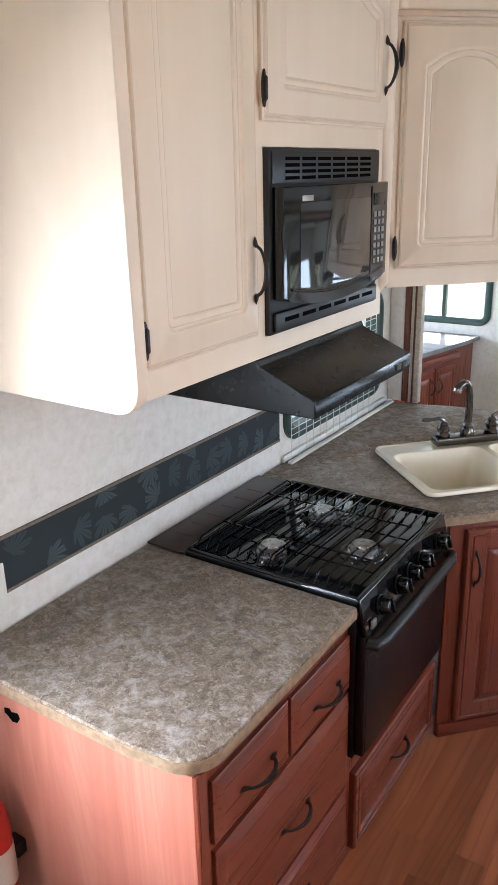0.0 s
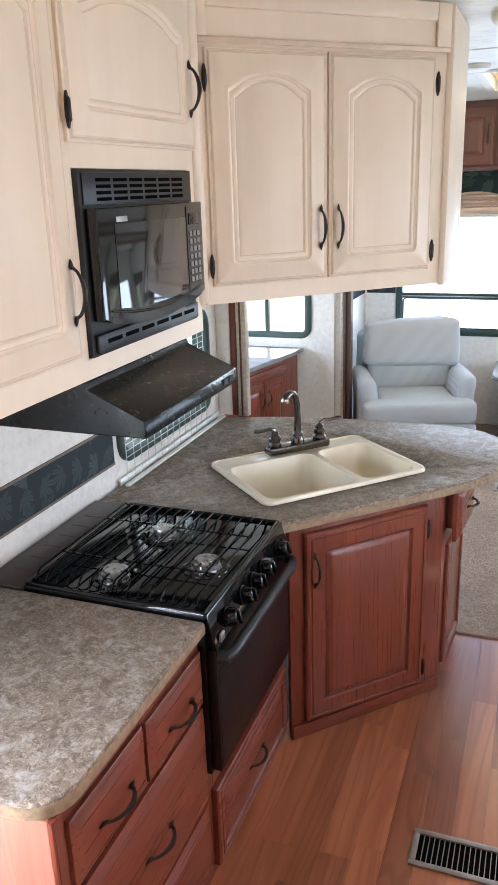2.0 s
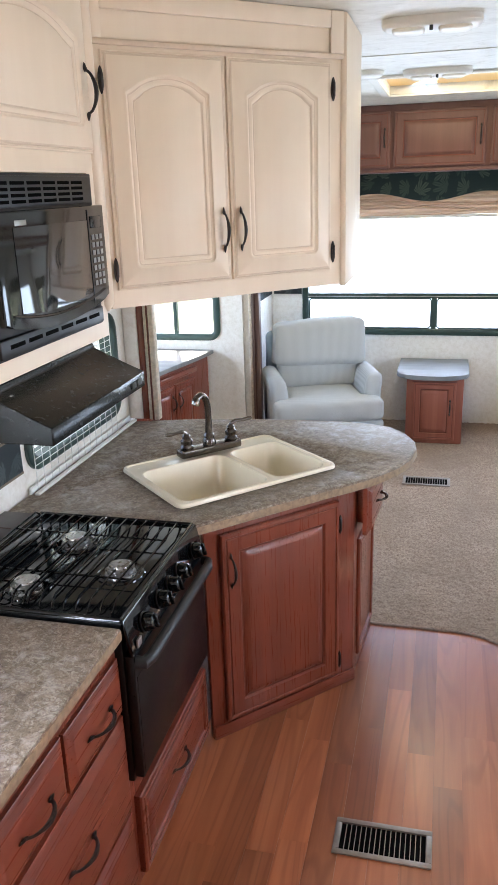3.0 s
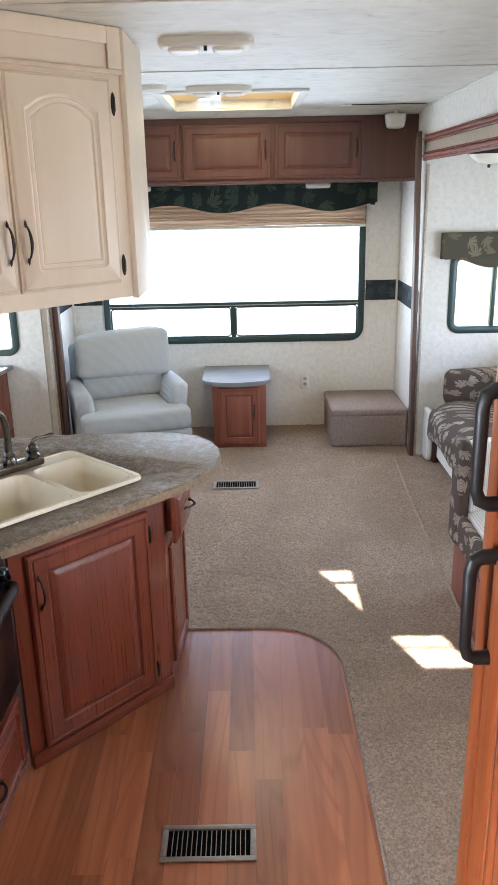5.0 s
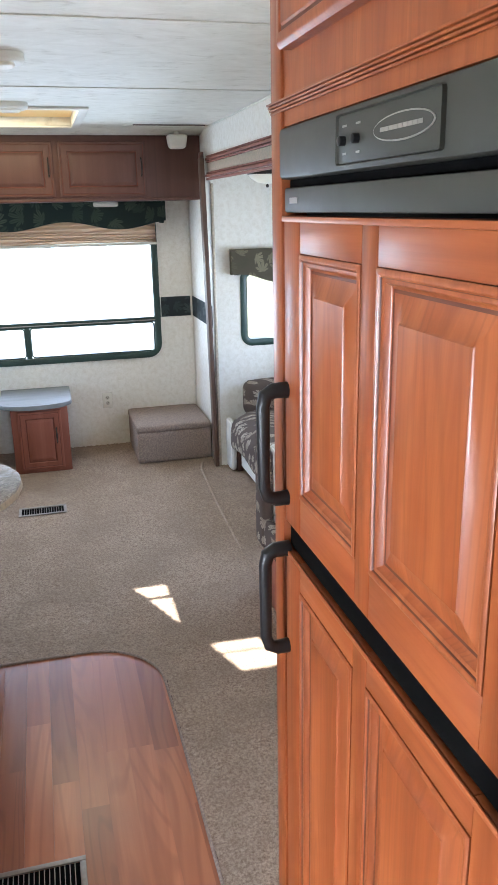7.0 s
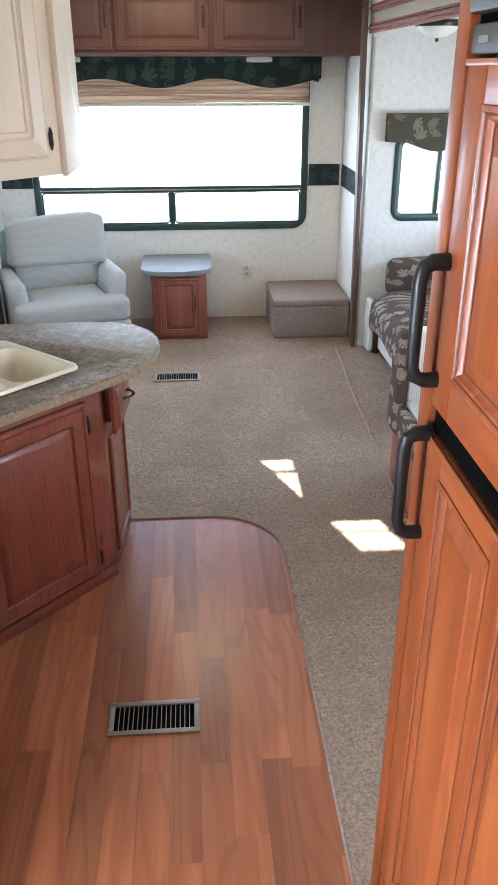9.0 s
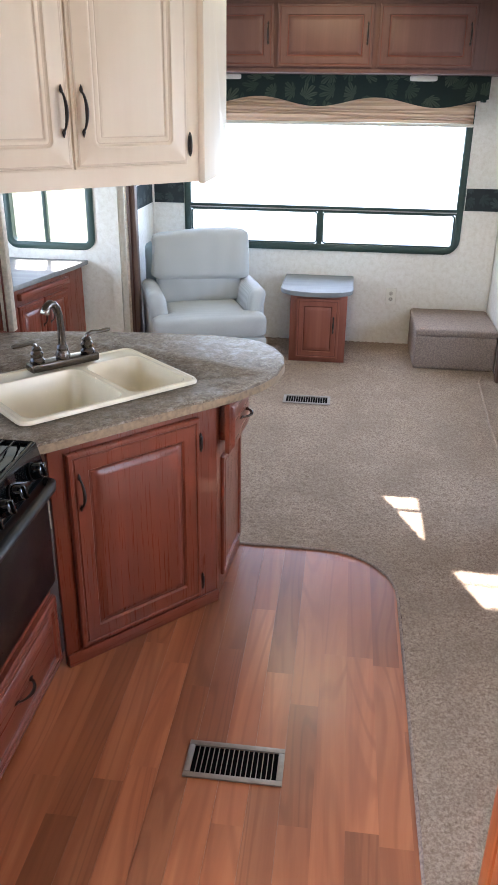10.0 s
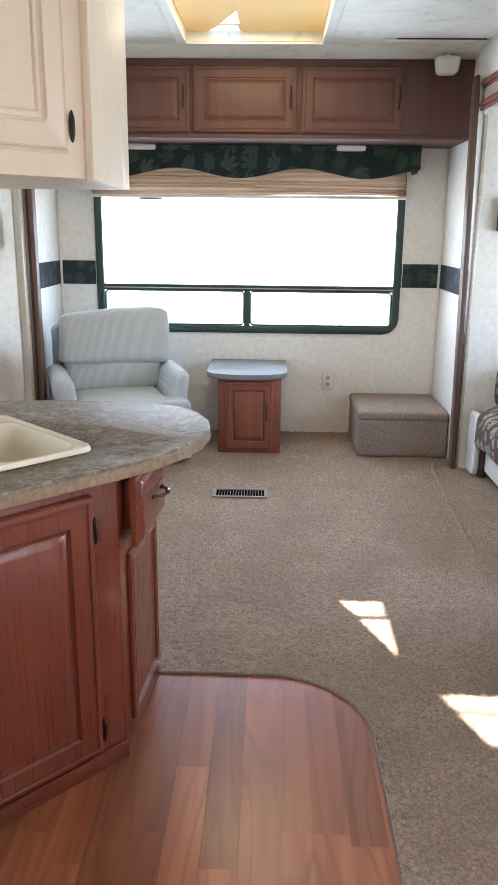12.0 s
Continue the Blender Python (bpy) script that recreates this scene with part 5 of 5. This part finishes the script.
for x0, x1, hx in ((-1.10, -0.735, 0), (-0.715, -0.143, 1), (-0.121, 0.473, 1), (0.505, 1.093, 1)):
    w = x1 - x0
    hung_door(oc, "door", x0 - XL, 0.030, w, 0.355, DARK_CHERRY, handle=(w - 0.035 if hx else 0.03, 0.19), rail=0.06, pull_len=0.1)

val = []
for k in range(61):
    u = k / 60
    val.append((-0.86 + 2.13 * u, 1.732 - 0.03 * math.cos(2 * math.pi * (-0.86 + 2.13 * u - 0.13) / 0.8) ))
vl = thing("rear_valance", "dark green leaf-print valance with a wavy edge", "valance", pose(0, 0, 0))
part("board", sheet(val + [(1.27, 1.898), (-0.86, 1.898)], 6.235, 6.27, 0.004), VALANCE, vl)
for x in (-0.845, 1.24):
    part("return", box(x, 6.2705, 1.74, x + 0.02, 6.40, 1.895, 0.003), VALANCE, vl)
sh = thing("pleated_shade", "half-drawn tan pleated window shade", "blind", pose(0, 0, 0))
bm = bmesh.new()
zs = [1.60 + 0.0125 * k for k in range(24)]
rows = []
for k, z in enumerate(zs):
    y = 6.335 + (0.011 if k % 2 else -0.011)
    rows.append([bm.verts.new((x, y + 0.005 * math.sin(3 * x + z * 40), z + 0.007 * math.sin(2.2 * x + 0.5 * k) + 0.010 * noise.noise(Vector((x * 1.7, 0.45 * k, 2.0))))) for x in [-0.83 + 2.03 * j / 30 for j in range(31)]])
for a, b in zip(rows, rows[1:]):
    for k in range(30):
        bm.faces.new((a[k], a[k + 1], b[k + 1], b[k]))
bmesh.ops.solidify(bm, geom=list(bm.faces), thickness=0.0015)
part("pleats", bm, SHADE, sh)
part("bottom_rail", box(-0.84, 6.322, 1.583, 1.205, 6.35, 1.603, 0.004), WHITE_PLASTIC, sh, "pale bottom rail")
part("cord", tube([(1.215, 6.34, 1.6), (1.215, 6.36, 1.0), (1.215, 6.36, 0.62)], 0.0018, sides=5), WHITE_PLASTIC, sh)

# armchair
ch = thing("armchair", "pale blue-grey corduroy recliner beside the rear window", "armchair", pose(-0.612, 5.83, 0, 0, 0, 20))


def cushion(x0, y0, z0, x1, y1, z1, r, puff=0.012, seed=0):
    bm = box(x0, y0, z0, x1, y1, z1)
    bmesh.ops.subdivide_edges(bm, edges=list(bm.edges), cuts=9, use_grid_fill=True)
    c = Vector(((x0 + x1) / 2, (y0 + y1) / 2, (z0 + z1) / 2))
    half = Vector(((x1 - x0) / 2, (y1 - y0) / 2, (z1 - z0) / 2))
    for v in bm.verts:
        p = v.co - c
        p = Vector([math.copysign(abs(q / h) ** 0.5, q) * h for q, h in zip(p, half)])
        inner = Vector([max(-(h - r), min(h - r, q)) for q, h in zip(p, half)])
        d = p - inner
        if d.length > 1e-6:
            p = inner + d.normalized() * r
        u = [1 - (q / h) ** 2 for q, h in zip(p, half)]
        n = d.normalized() if d.length > 1e-6 else Vector((0, 0, 0))
        bulge = puff * max(u[0], 0.1) * max(u[1], 0.1) + puff * max(u[0], 0.1) * max(u[2], 0.1)
        v.co = c + p + n * (bulge + 0.5 * puff * noise.noise(v.co * 7 + Vector((seed, 0, 0))))
    return bm


part("base", cushion(-0.37, -0.30, 0.03, 0.37, 0.30, 0.29, 0.03, 0.004), CORD, ch)
part("skirt", cushion(-0.385, -0.395, 0.035, 0.385, -0.31, 0.245, 0.02, 0.005, 4), CORD, ch)
seat = cushion(-0.385, -0.405, 0.245, 0.385, 0.14, 0.405, 0.04, 0.012, 1)
for v in seat.verts:
    if v.co.y > -0.28:
        v.co.x *= 0.70
part("seat_cushion", seat, CORD, ch, "T-shaped seat cushion")
part("backrest", cushion(-0.30, 0.05, 0.40, 0.30, 0.20, 0.64, 0.04, 0.014, 2), CORD, ch)
pillow = cushion(-0.345, -0.03, 0.575, 0.345, 0.19, 0.895, 0.032, 0.014, 3)
for v in pillow.verts:
    k = (v.co.z - 0.575) / 0.31
    v.co.x *= 1.0 - 0.03 * k
    v.co.z += k * (0.05 * v.co.x + 0.010 * math.sin(9 * v.co.x + 0.6) + 0.012 * noise.noise(v.co * 11))
    v.co.y += 0.012 * noise.noise(v.co * 6 + Vector((4, 1, 0)))
part("back_cushion", pillow, CORD, ch, "slumped overstuffed back cushion", m=pose(0, 0, 0, -5, 1.5, 0))
part("outer_back", cushion(-0.36, 0.17, 0.06, 0.36, 0.32, 0.80, 0.05, 0.006, 5), BLUE_LIT_BACK, ch, "outer back panel with the window's blue light in its colour")
for s in (-1, 1):
    arm = cushion(s * 0.335 - 0.062, -0.295, 0.04, s * 0.335 + 0.062, 0.20, 0.56, 0.058, 0.006, 6 + s)
    for v in arm.verts:
        if v.co.z > 0.42:
            v.co.x += s * 0.02 * (v.co.z - 0.42) / 0.14
    part("armrest", arm, CORD, ch)
for x, y in ((-0.3, -0.25), (0.3, -0.25), (0.3, 0.28), (-0.3, 0.28)):
    part("foot", lathe([(0.02, 0.009), (0.025, 0.035)], m=pose(x, y, 0)), KICK, ch)

# end table
et = thing("end_table", "small cherry end table with a grey rounded top", "end table", pose(0.022, 5.847, 0.006))
part("body", box(0, 0, 0, 0.40, 0.545, 0.482, 0.003), TABLE_WOOD, et)
hung_door(et, "door", 0.045, 0.03, 0.305, 0.435, TABLE_WOOD, handle=(0.265, 0.25), rail=0.05, pull_len=0.095)
top = [(-0.075, 0.55), (-0.075, 0.10)] + [(0.18 - 0.255 * math.cos(radians(a)), 0.10 - 0.15 * math.sin(radians(a)) ** 0.8) for a in range(15, 166, 10)] + [(0.438, 0.10), (0.438, 0.55)]
part("tabletop", prism(top, 0.4825, 0.515, 0.006), TABLE_TOP, et, "grey laminate tabletop with a bowed front")

# carpeted box step
bx = thing("carpeted_box", "mauve-brown carpet-covered box in the corner", "box", pose(0.905, 5.80, 0.006))
part("body", cushion(0.004, 0.004, 0, 0.565, 0.60, 0.245, 0.016, 0.003, 9), STEP_CARPET, bx)
part("lid", cushion(0, 0, 0.235, 0.568, 0.604, 0.294, 0.022, 0.003, 10), STEP_CARPET, bx, "carpeted lid")

# sofa in the slide-out
RIBBED = Mat("white_ribbed_vinyl", 0.6)
_w = RIBBED.node("ShaderNodeTexWave", Scale=30.0)
_w.bands_direction = "X"
RIBBED.link(RIBBED.place((1, 1, 1)), _w.inputs["Vector"])
RIBBED.colour(RIBBED.ramp(_w.outputs["Fac"], [(0.2, srgb(206, 206, 202)), (0.6, srgb(232, 231, 226))])).bump(_w.outputs["Fac"], 0.2, 0.002)
RIBBED = RIBBED.m
so = thing("sofa", "palm-print sofa in the slide-out", "sofa", pose(1.56, 4.05, 0.004))
part("base", box(0.045, 0.02, 0.04, 0.85, 1.40, 0.25, 0.01), RIBBED, so, "white ribbed sofa base")
seat = cushion(-0.045, 0.02, 0.24, 0.62, 1.36, 0.47, 0.07, 0.018, 11)
for v in seat.verts:
    v.co.z -= 0.045 * max(0.0, 0.1 - v.co.x) / 0.145 * (1.2 + noise.noise(v.co * 5))
part("seat", seat, SOFA_FABRIC, so)
part("backrest", cushion(0.55, 0.10, 0.40, 0.85, 1.38, 0.85, 0.08, 0.02, 12), SOFA_FABRIC, so)
bolster = cushion(0.09, 1.33, 0.40, 0.80, 1.50, 0.655, 0.07, 0.018, 13)
part("armrest", bolster, SOFA_FABRIC, so, "rolled palm-print arm")
part("arm_panel", box(0.14, 1.501, 0.05, 0.80, 1.535, 0.60, 0.012), RIBBED, so, "white ribbed arm panel")
part("foot", box(0.02, 1.36, 0.004, 0.06, 1.40, 0.24, 0.006), KICK, so, "dark support leg")
# Upright pad that models the white ribbed side of the sofa arm.
cu = thing("white_end_panel", "white ribbed panel at the sofa's arm end", "cushion", pose(1.535, 5.43, 0.012))
part("pad", cushion(0, 0, 0.0, 0.045, 0.16, 0.36, 0.022, 0.006, 15), RIBBED, cu)

bb = thing("booth_bench", "cherry booth bench with white ribbed cushions edged in palm print", "bench", pose(1.255, 2.86, 0.006))
part("base", box(0.0, 0.0, 0.0, 0.60, 0.745, 0.285, 0.004), TABLE_WOOD, bb, "cherry bench base")
part("seat", cushion(0.03, -0.01, 0.286, 0.60, 0.70, 0.44, 0.03, 0.008, 31), RIBBED, bb, "white ribbed seat pad")
part("seat_edge", cushion(-0.015, -0.01, 0.275, 0.035, 0.70, 0.42, 0.022, 0.005, 32), SOFA_FABRIC, bb, "palm-print seat edging")
part("back", cushion(0.03, 0.66, 0.42, 0.60, 0.78, 0.76, 0.035, 0.008, 33), RIBBED, bb, "white ribbed back pad")
part("back_edge", cushion(-0.02, 0.655, 0.26, 0.035, 0.80, 0.765, 0.024, 0.006, 34), SOFA_FABRIC, bb, "palm-print edging of the back")

# valance over the slide window
rv = thing("side_valance", "tan leaf-print valance over the side window", "valance", pose(0, 0, 0))
v2 = [(1.60 + 0.62 * k / 30, 1.365 + 0.03 * math.sin(2 * math.pi * (k / 30 * 1.2 + 0.1)) + (0.012 if k < 2 else 0)) for k in range(31)]
part("board", sheet(v2 + [(2.22, 1.565), (1.60, 1.565)], 5.55, 5.61, 0.008), VALANCE_TAN, rv)

lv = thing("desk_valance", "tan leaf-print valance over the desk window", "valance", pose(0, 0, 0))
v3 = [(-2.02 + 0.78 * k / 30, 1.285 + 0.025 * math.sin(2 * math.pi * (k / 30 * 1.5 + 0.4))) for k in range(31)]
part("board", sheet(v3 + [(-1.24, 1.455), (-2.02, 1.455)], 5.57, 5.63, 0.008), VALANCE_TAN, lv)
for x in (-0.48, 0.83):
    uc_l = thing("under_cabinet_lamp", "small white lamp under the overhead cabinet", "lamp", pose(x, 6.215, 1.899), "under-cabinet lamps")
    part("case", cushion(-0.09, -0.018, -0.034, 0.09, 0.018, -0.001, 0.012, 0.002, x), WHITE_PLASTIC, uc_l)
# desk in the left slide-out
dk = thing("desk_cabinet", "cherry desk cabinet with a grey top in the slide-out", "desk", pose(0, 0, 0.004))
part("body", prism([(-2.30, 4.25), (-1.63, 4.45), (-1.43, 5.42), (-1.40, 5.60), (-2.30, 5.60)], 0.0, 0.685, 0.003), CHERRY, dk)
part("desktop", prism([(-2.32, 4.22), (-1.61, 4.42), (-1.395, 5.44), (-1.362, 5.635), (-2.32, 5.635)], 0.686, 0.716, 0.006), TABLE_TOP, dk, "grey laminate desktop")
turn = math.degrees(math.atan2(5.42 - 4.45, -1.43 + 1.63))
for k in range(3):
    d = part("door", panel(0.27, 0.46, 0.018, 0.045), CHERRY, dk, m=pose(-1.63, 4.45, 0.12, 0, 0, turn) @ pose(0.10 + 0.285 * k, -0.001, 0))
    part("handle", pull(0.085), BRONZE, d, m=pose(0.235 if k == 1 else 0.035, -0.018, 0.34))
part("keyboard_tray", box(0.40, -0.03, 0.615, 0.95, 0.10, 0.655, 0.004), CHERRY_X, dk, m=pose(-1.63, 4.45, 0, 0, 0, turn))

# ceiling fittings
def dome(name, x, y):
    d = thing(name, "twin-lens white ceiling light, switched off", "ceiling light", pose(x, y, CEIL), "twin ceiling lights")
    curve = [(math.copysign(abs(math.cos(radians(a))) ** 0.45, math.cos(radians(a))), math.copysign(abs(math.sin(radians(a))) ** 0.6, math.sin(radians(a)))) for a in range(0, 360, 10)]

    def dish(rows):
        bm = bmesh.new()
        loops = [[bm.verts.new((px * w, py * h, z)) for px, py in curve] for w, h, z in rows]
        for p, q in zip(loops, loops[1:]):
            for k in range(len(p)):
                bm.faces.new((p[k], p[(k + 1) % len(p)], q[(k + 1) % len(p)], q[k]))
        bm.faces.new(loops[-1])
        bm.faces.new(list(reversed(loops[0])))
        return bm

    part("base", dish([(0.168, 0.090, -0.0005), (0.168, 0.090, -0.018), (0.160, 0.084, -0.026), (0.148, 0.074, -0.030)]), WHITE_PLASTIC, d)
    for s in (-1, 1):
        lens = dish([(0.056, 0.062, -0.0302), (0.055, 0.060, -0.034), (0.050, 0.054, -0.038), (0.042, 0.044, -0.041), (0.02, 0.02, -0.042)])
        part("lens", lens, LAMP_LENS, d, "clear ribbed lamp lens", m=pose(s * 0.078, 0, 0))
    part("switch", box(-0.006, -0.075, -0.045, 0.006, -0.062, -0.026, 0.002), GREY_PLASTIC, d)
    return d


dome("ceiling_light", 0.175, 3.29)
dome("ceiling_light", 0.175, 4.59)
ds = thing("detector", "round white ceiling detector", "smoke detector", pose(-0.148, 4.50, CEIL))
part("case", lathe([(0.05, -0.028), (0.065, -0.02), (0.068, -0.0005)]), WHITE_PLASTIC, ds)
skt = thing("skylight", "square roof hatch with a pale frame", "skylight", pose(0, 0, 0))
for b in ((sk[0] - 0.05, sk[1] - 0.05, sk[2] + 0.05, sk[1]), (sk[0] - 0.05, sk[3], sk[2] + 0.05, sk[3] + 0.05), (sk[0] - 0.05, sk[1] + 0.0005, sk[0], sk[3] - 0.0005), (sk[2], sk[1] + 0.0005, sk[2] + 0.05, sk[3] - 0.0005)):
    part("frame", box(b[0], b[1], CEIL - 0.014, b[2], b[3], CEIL - 0.0005, 0.004), WHITE_PLASTIC, skt)
# The lid's gaps are invented, cut so sun draws its patches on the carpet.
lid = bmesh.new()
loops = [[(sk[0] - 0.02, sk[1] - 0.02), (sk[2] + 0.02, sk[1] - 0.02), (sk[2] + 0.02, sk[3] + 0.02), (sk[0] - 0.02, sk[3] + 0.02)],
         [(-0.008, 5.638), (0.157, 5.638), (0.151, 5.527), (0.052, 5.528)], [(0.057, 5.497), (0.161, 5.495), (0.157, 5.244)],
         [(0.256, 5.02), (0.475, 5.02), (0.497, 4.936), (0.285, 4.944)], [(0.287, 4.933), (0.495, 4.927), (0.548, 4.80), (0.552, 4.75), (0.36, 4.75)]]
lid_edges = []
for loop in loops:
    vs = [lid.verts.new((x, y, CEIL + 0.052)) for x, y in loop]
    lid_edges += [lid.edges.new((a, b)) for a, b in zip(vs, vs[1:] + vs[:1])]
bmesh.ops.triangle_fill(lid, use_beauty=True, use_dissolve=False, edges=lid_edges)
bmesh.ops.solidify(lid, geom=list(lid.faces), thickness=0.003)
part("lid", lid, LID, skt, "translucent amber-white lid with gaps added to shape the sun patches", smooth=False)
sp = thing("corner_speaker", "small white speaker under the ceiling corner", "speaker", pose(1.305, 5.82, CEIL - 0.012))
bm = cushion(-0.062, -0.05, -0.115, 0.062, 0.045, -0.025, 0.02, 0.003, 21)
for v in bm.verts:
    v.co.x *= 1.0 + 2.6 * (v.co.z + 0.07)
part("case", bm, WHITE_PLASTIC, sp)
part("bracket", box(-0.015, -0.015, -0.03, 0.015, 0.015, -0.002, 0.002), WHITE_PLASTIC, sp)
sl = thing("slide_ceiling_light", "round glass ceiling light with a dark rim", "ceiling light", pose(1.70, 4.98, 2.058))
part("rim", lathe([(0.12, -0.03), (0.125, -0.015), (0.11, -0.0005)]), BRONZE, sl)
part("bowl", lathe([(0.01, -0.085), (0.06, -0.075), (0.10, -0.05), (0.115, -0.0305)]), LAMP_LENS, sl, "frosted glass bowl")
part("finial", lathe([(0.006, -0.105), (0.010, -0.095), (0.006, -0.0855)]), BRONZE, sl)


# floor registers
def register(x0, y0, x1, y1, z, slots, mat, label, group):
    r = thing("floor_register", label, "floor vent", pose(x0, y0, z), group)
    w, d = x1 - x0, y1 - y0
    e = 0.018
    for b in ((0, 0, w, e), (0, d - e, w, d), (0, e + 0.0003, e, d - e - 0.0003), (w - e, e + 0.0003, w, d - e - 0.0003)):
        part("frame", box(b[0], b[1], 0, b[2], b[3], 0.006, 0.002), mat, r)
    part("well", box(e, e, -0.005, w - e, d - e, 0.0003), VOID, r, "near-black plate standing in for the shaded duct")
    for k in range(1, slots):
        x = e + (w - 2 * e) * k / slots
        part("slat", box(x - 0.0012, e, 0.0004, x + 0.0012, d - e, 0.0034), mat, r)
    return r


register(0.014, 2.036, 0.297, 2.172, 0.001, 17, REGISTER, "brown metal floor register in the wood floor", "floor registers")
register(0.052, 4.978, 0.348, 5.122, 0.009, 17, REGISTER, "metal floor register in the carpet", "floor registers")
# sockets
ol = thing("wall_outlet", "white double wall outlet", "outlet", pose(0.752, YB - 0.001, 0.376))
part("plate", box(-0.037, -0.006, -0.06, 0.037, 0, 0.06, 0.002), WHITE_PLASTIC, ol)
part("plate_edge", box(-0.0385, -0.002, -0.0615, 0.0385, 0, 0.0615), OUTLET_FACE, ol)
for z in (-0.022, 0.022):
    sock = part("socket", lathe([(0.016, 0), (0.016, 0.002)], m=pose(0, -0.006, z, 90, 0, 0)), OUTLET_FACE, ol)
    for x in (-0.006, 0.006):
        part("slot", box(x - 0.0012, -0.0086, z - 0.002, x + 0.0012, -0.0081, z + 0.007), VOID, sock)
    part("slot", box(-0.002, -0.0086, z - 0.010, 0.002, -0.0081, z - 0.006), VOID, sock)

# ---- floor boards, strip by strip ----
boards = thing("board_floor", "warm brown laminate strip flooring", "wood floor", pose(0, 0, 0), kind="structure")
PLANKS = {}
rng = random.Random(5)
STRIP = 0.0885
k = 0
x = -0.50
while x < 0.66:
    y = 0.72 - rng.random() * 0.6
    while y < 3.30:
        long = rng.choice((0.45, 0.70, 0.95, 0.60))
        if y + long > 0.79:
            y0, y1 = max(y, 0.785), min(y + long, 3.31)
            if y1 - y0 > 0.03:
                x1 = min(x + STRIP, 0.664)
                key = (round(x1 - x, 3), round(y1 - y0, 3))
                if key not in PLANKS:
                    PLANKS[key] = mesh_of("plank", box(0.00003, 0.00003, -0.0055, key[0] - 0.00003, key[1] - 0.00003, 0.0), PLANK)
                ob = new("plank", PLANKS[key])
                ob.matrix_local = pose(x, y0, -0.0003 * rng.random())
                ob.parent = boards
        y += long
    x += STRIP
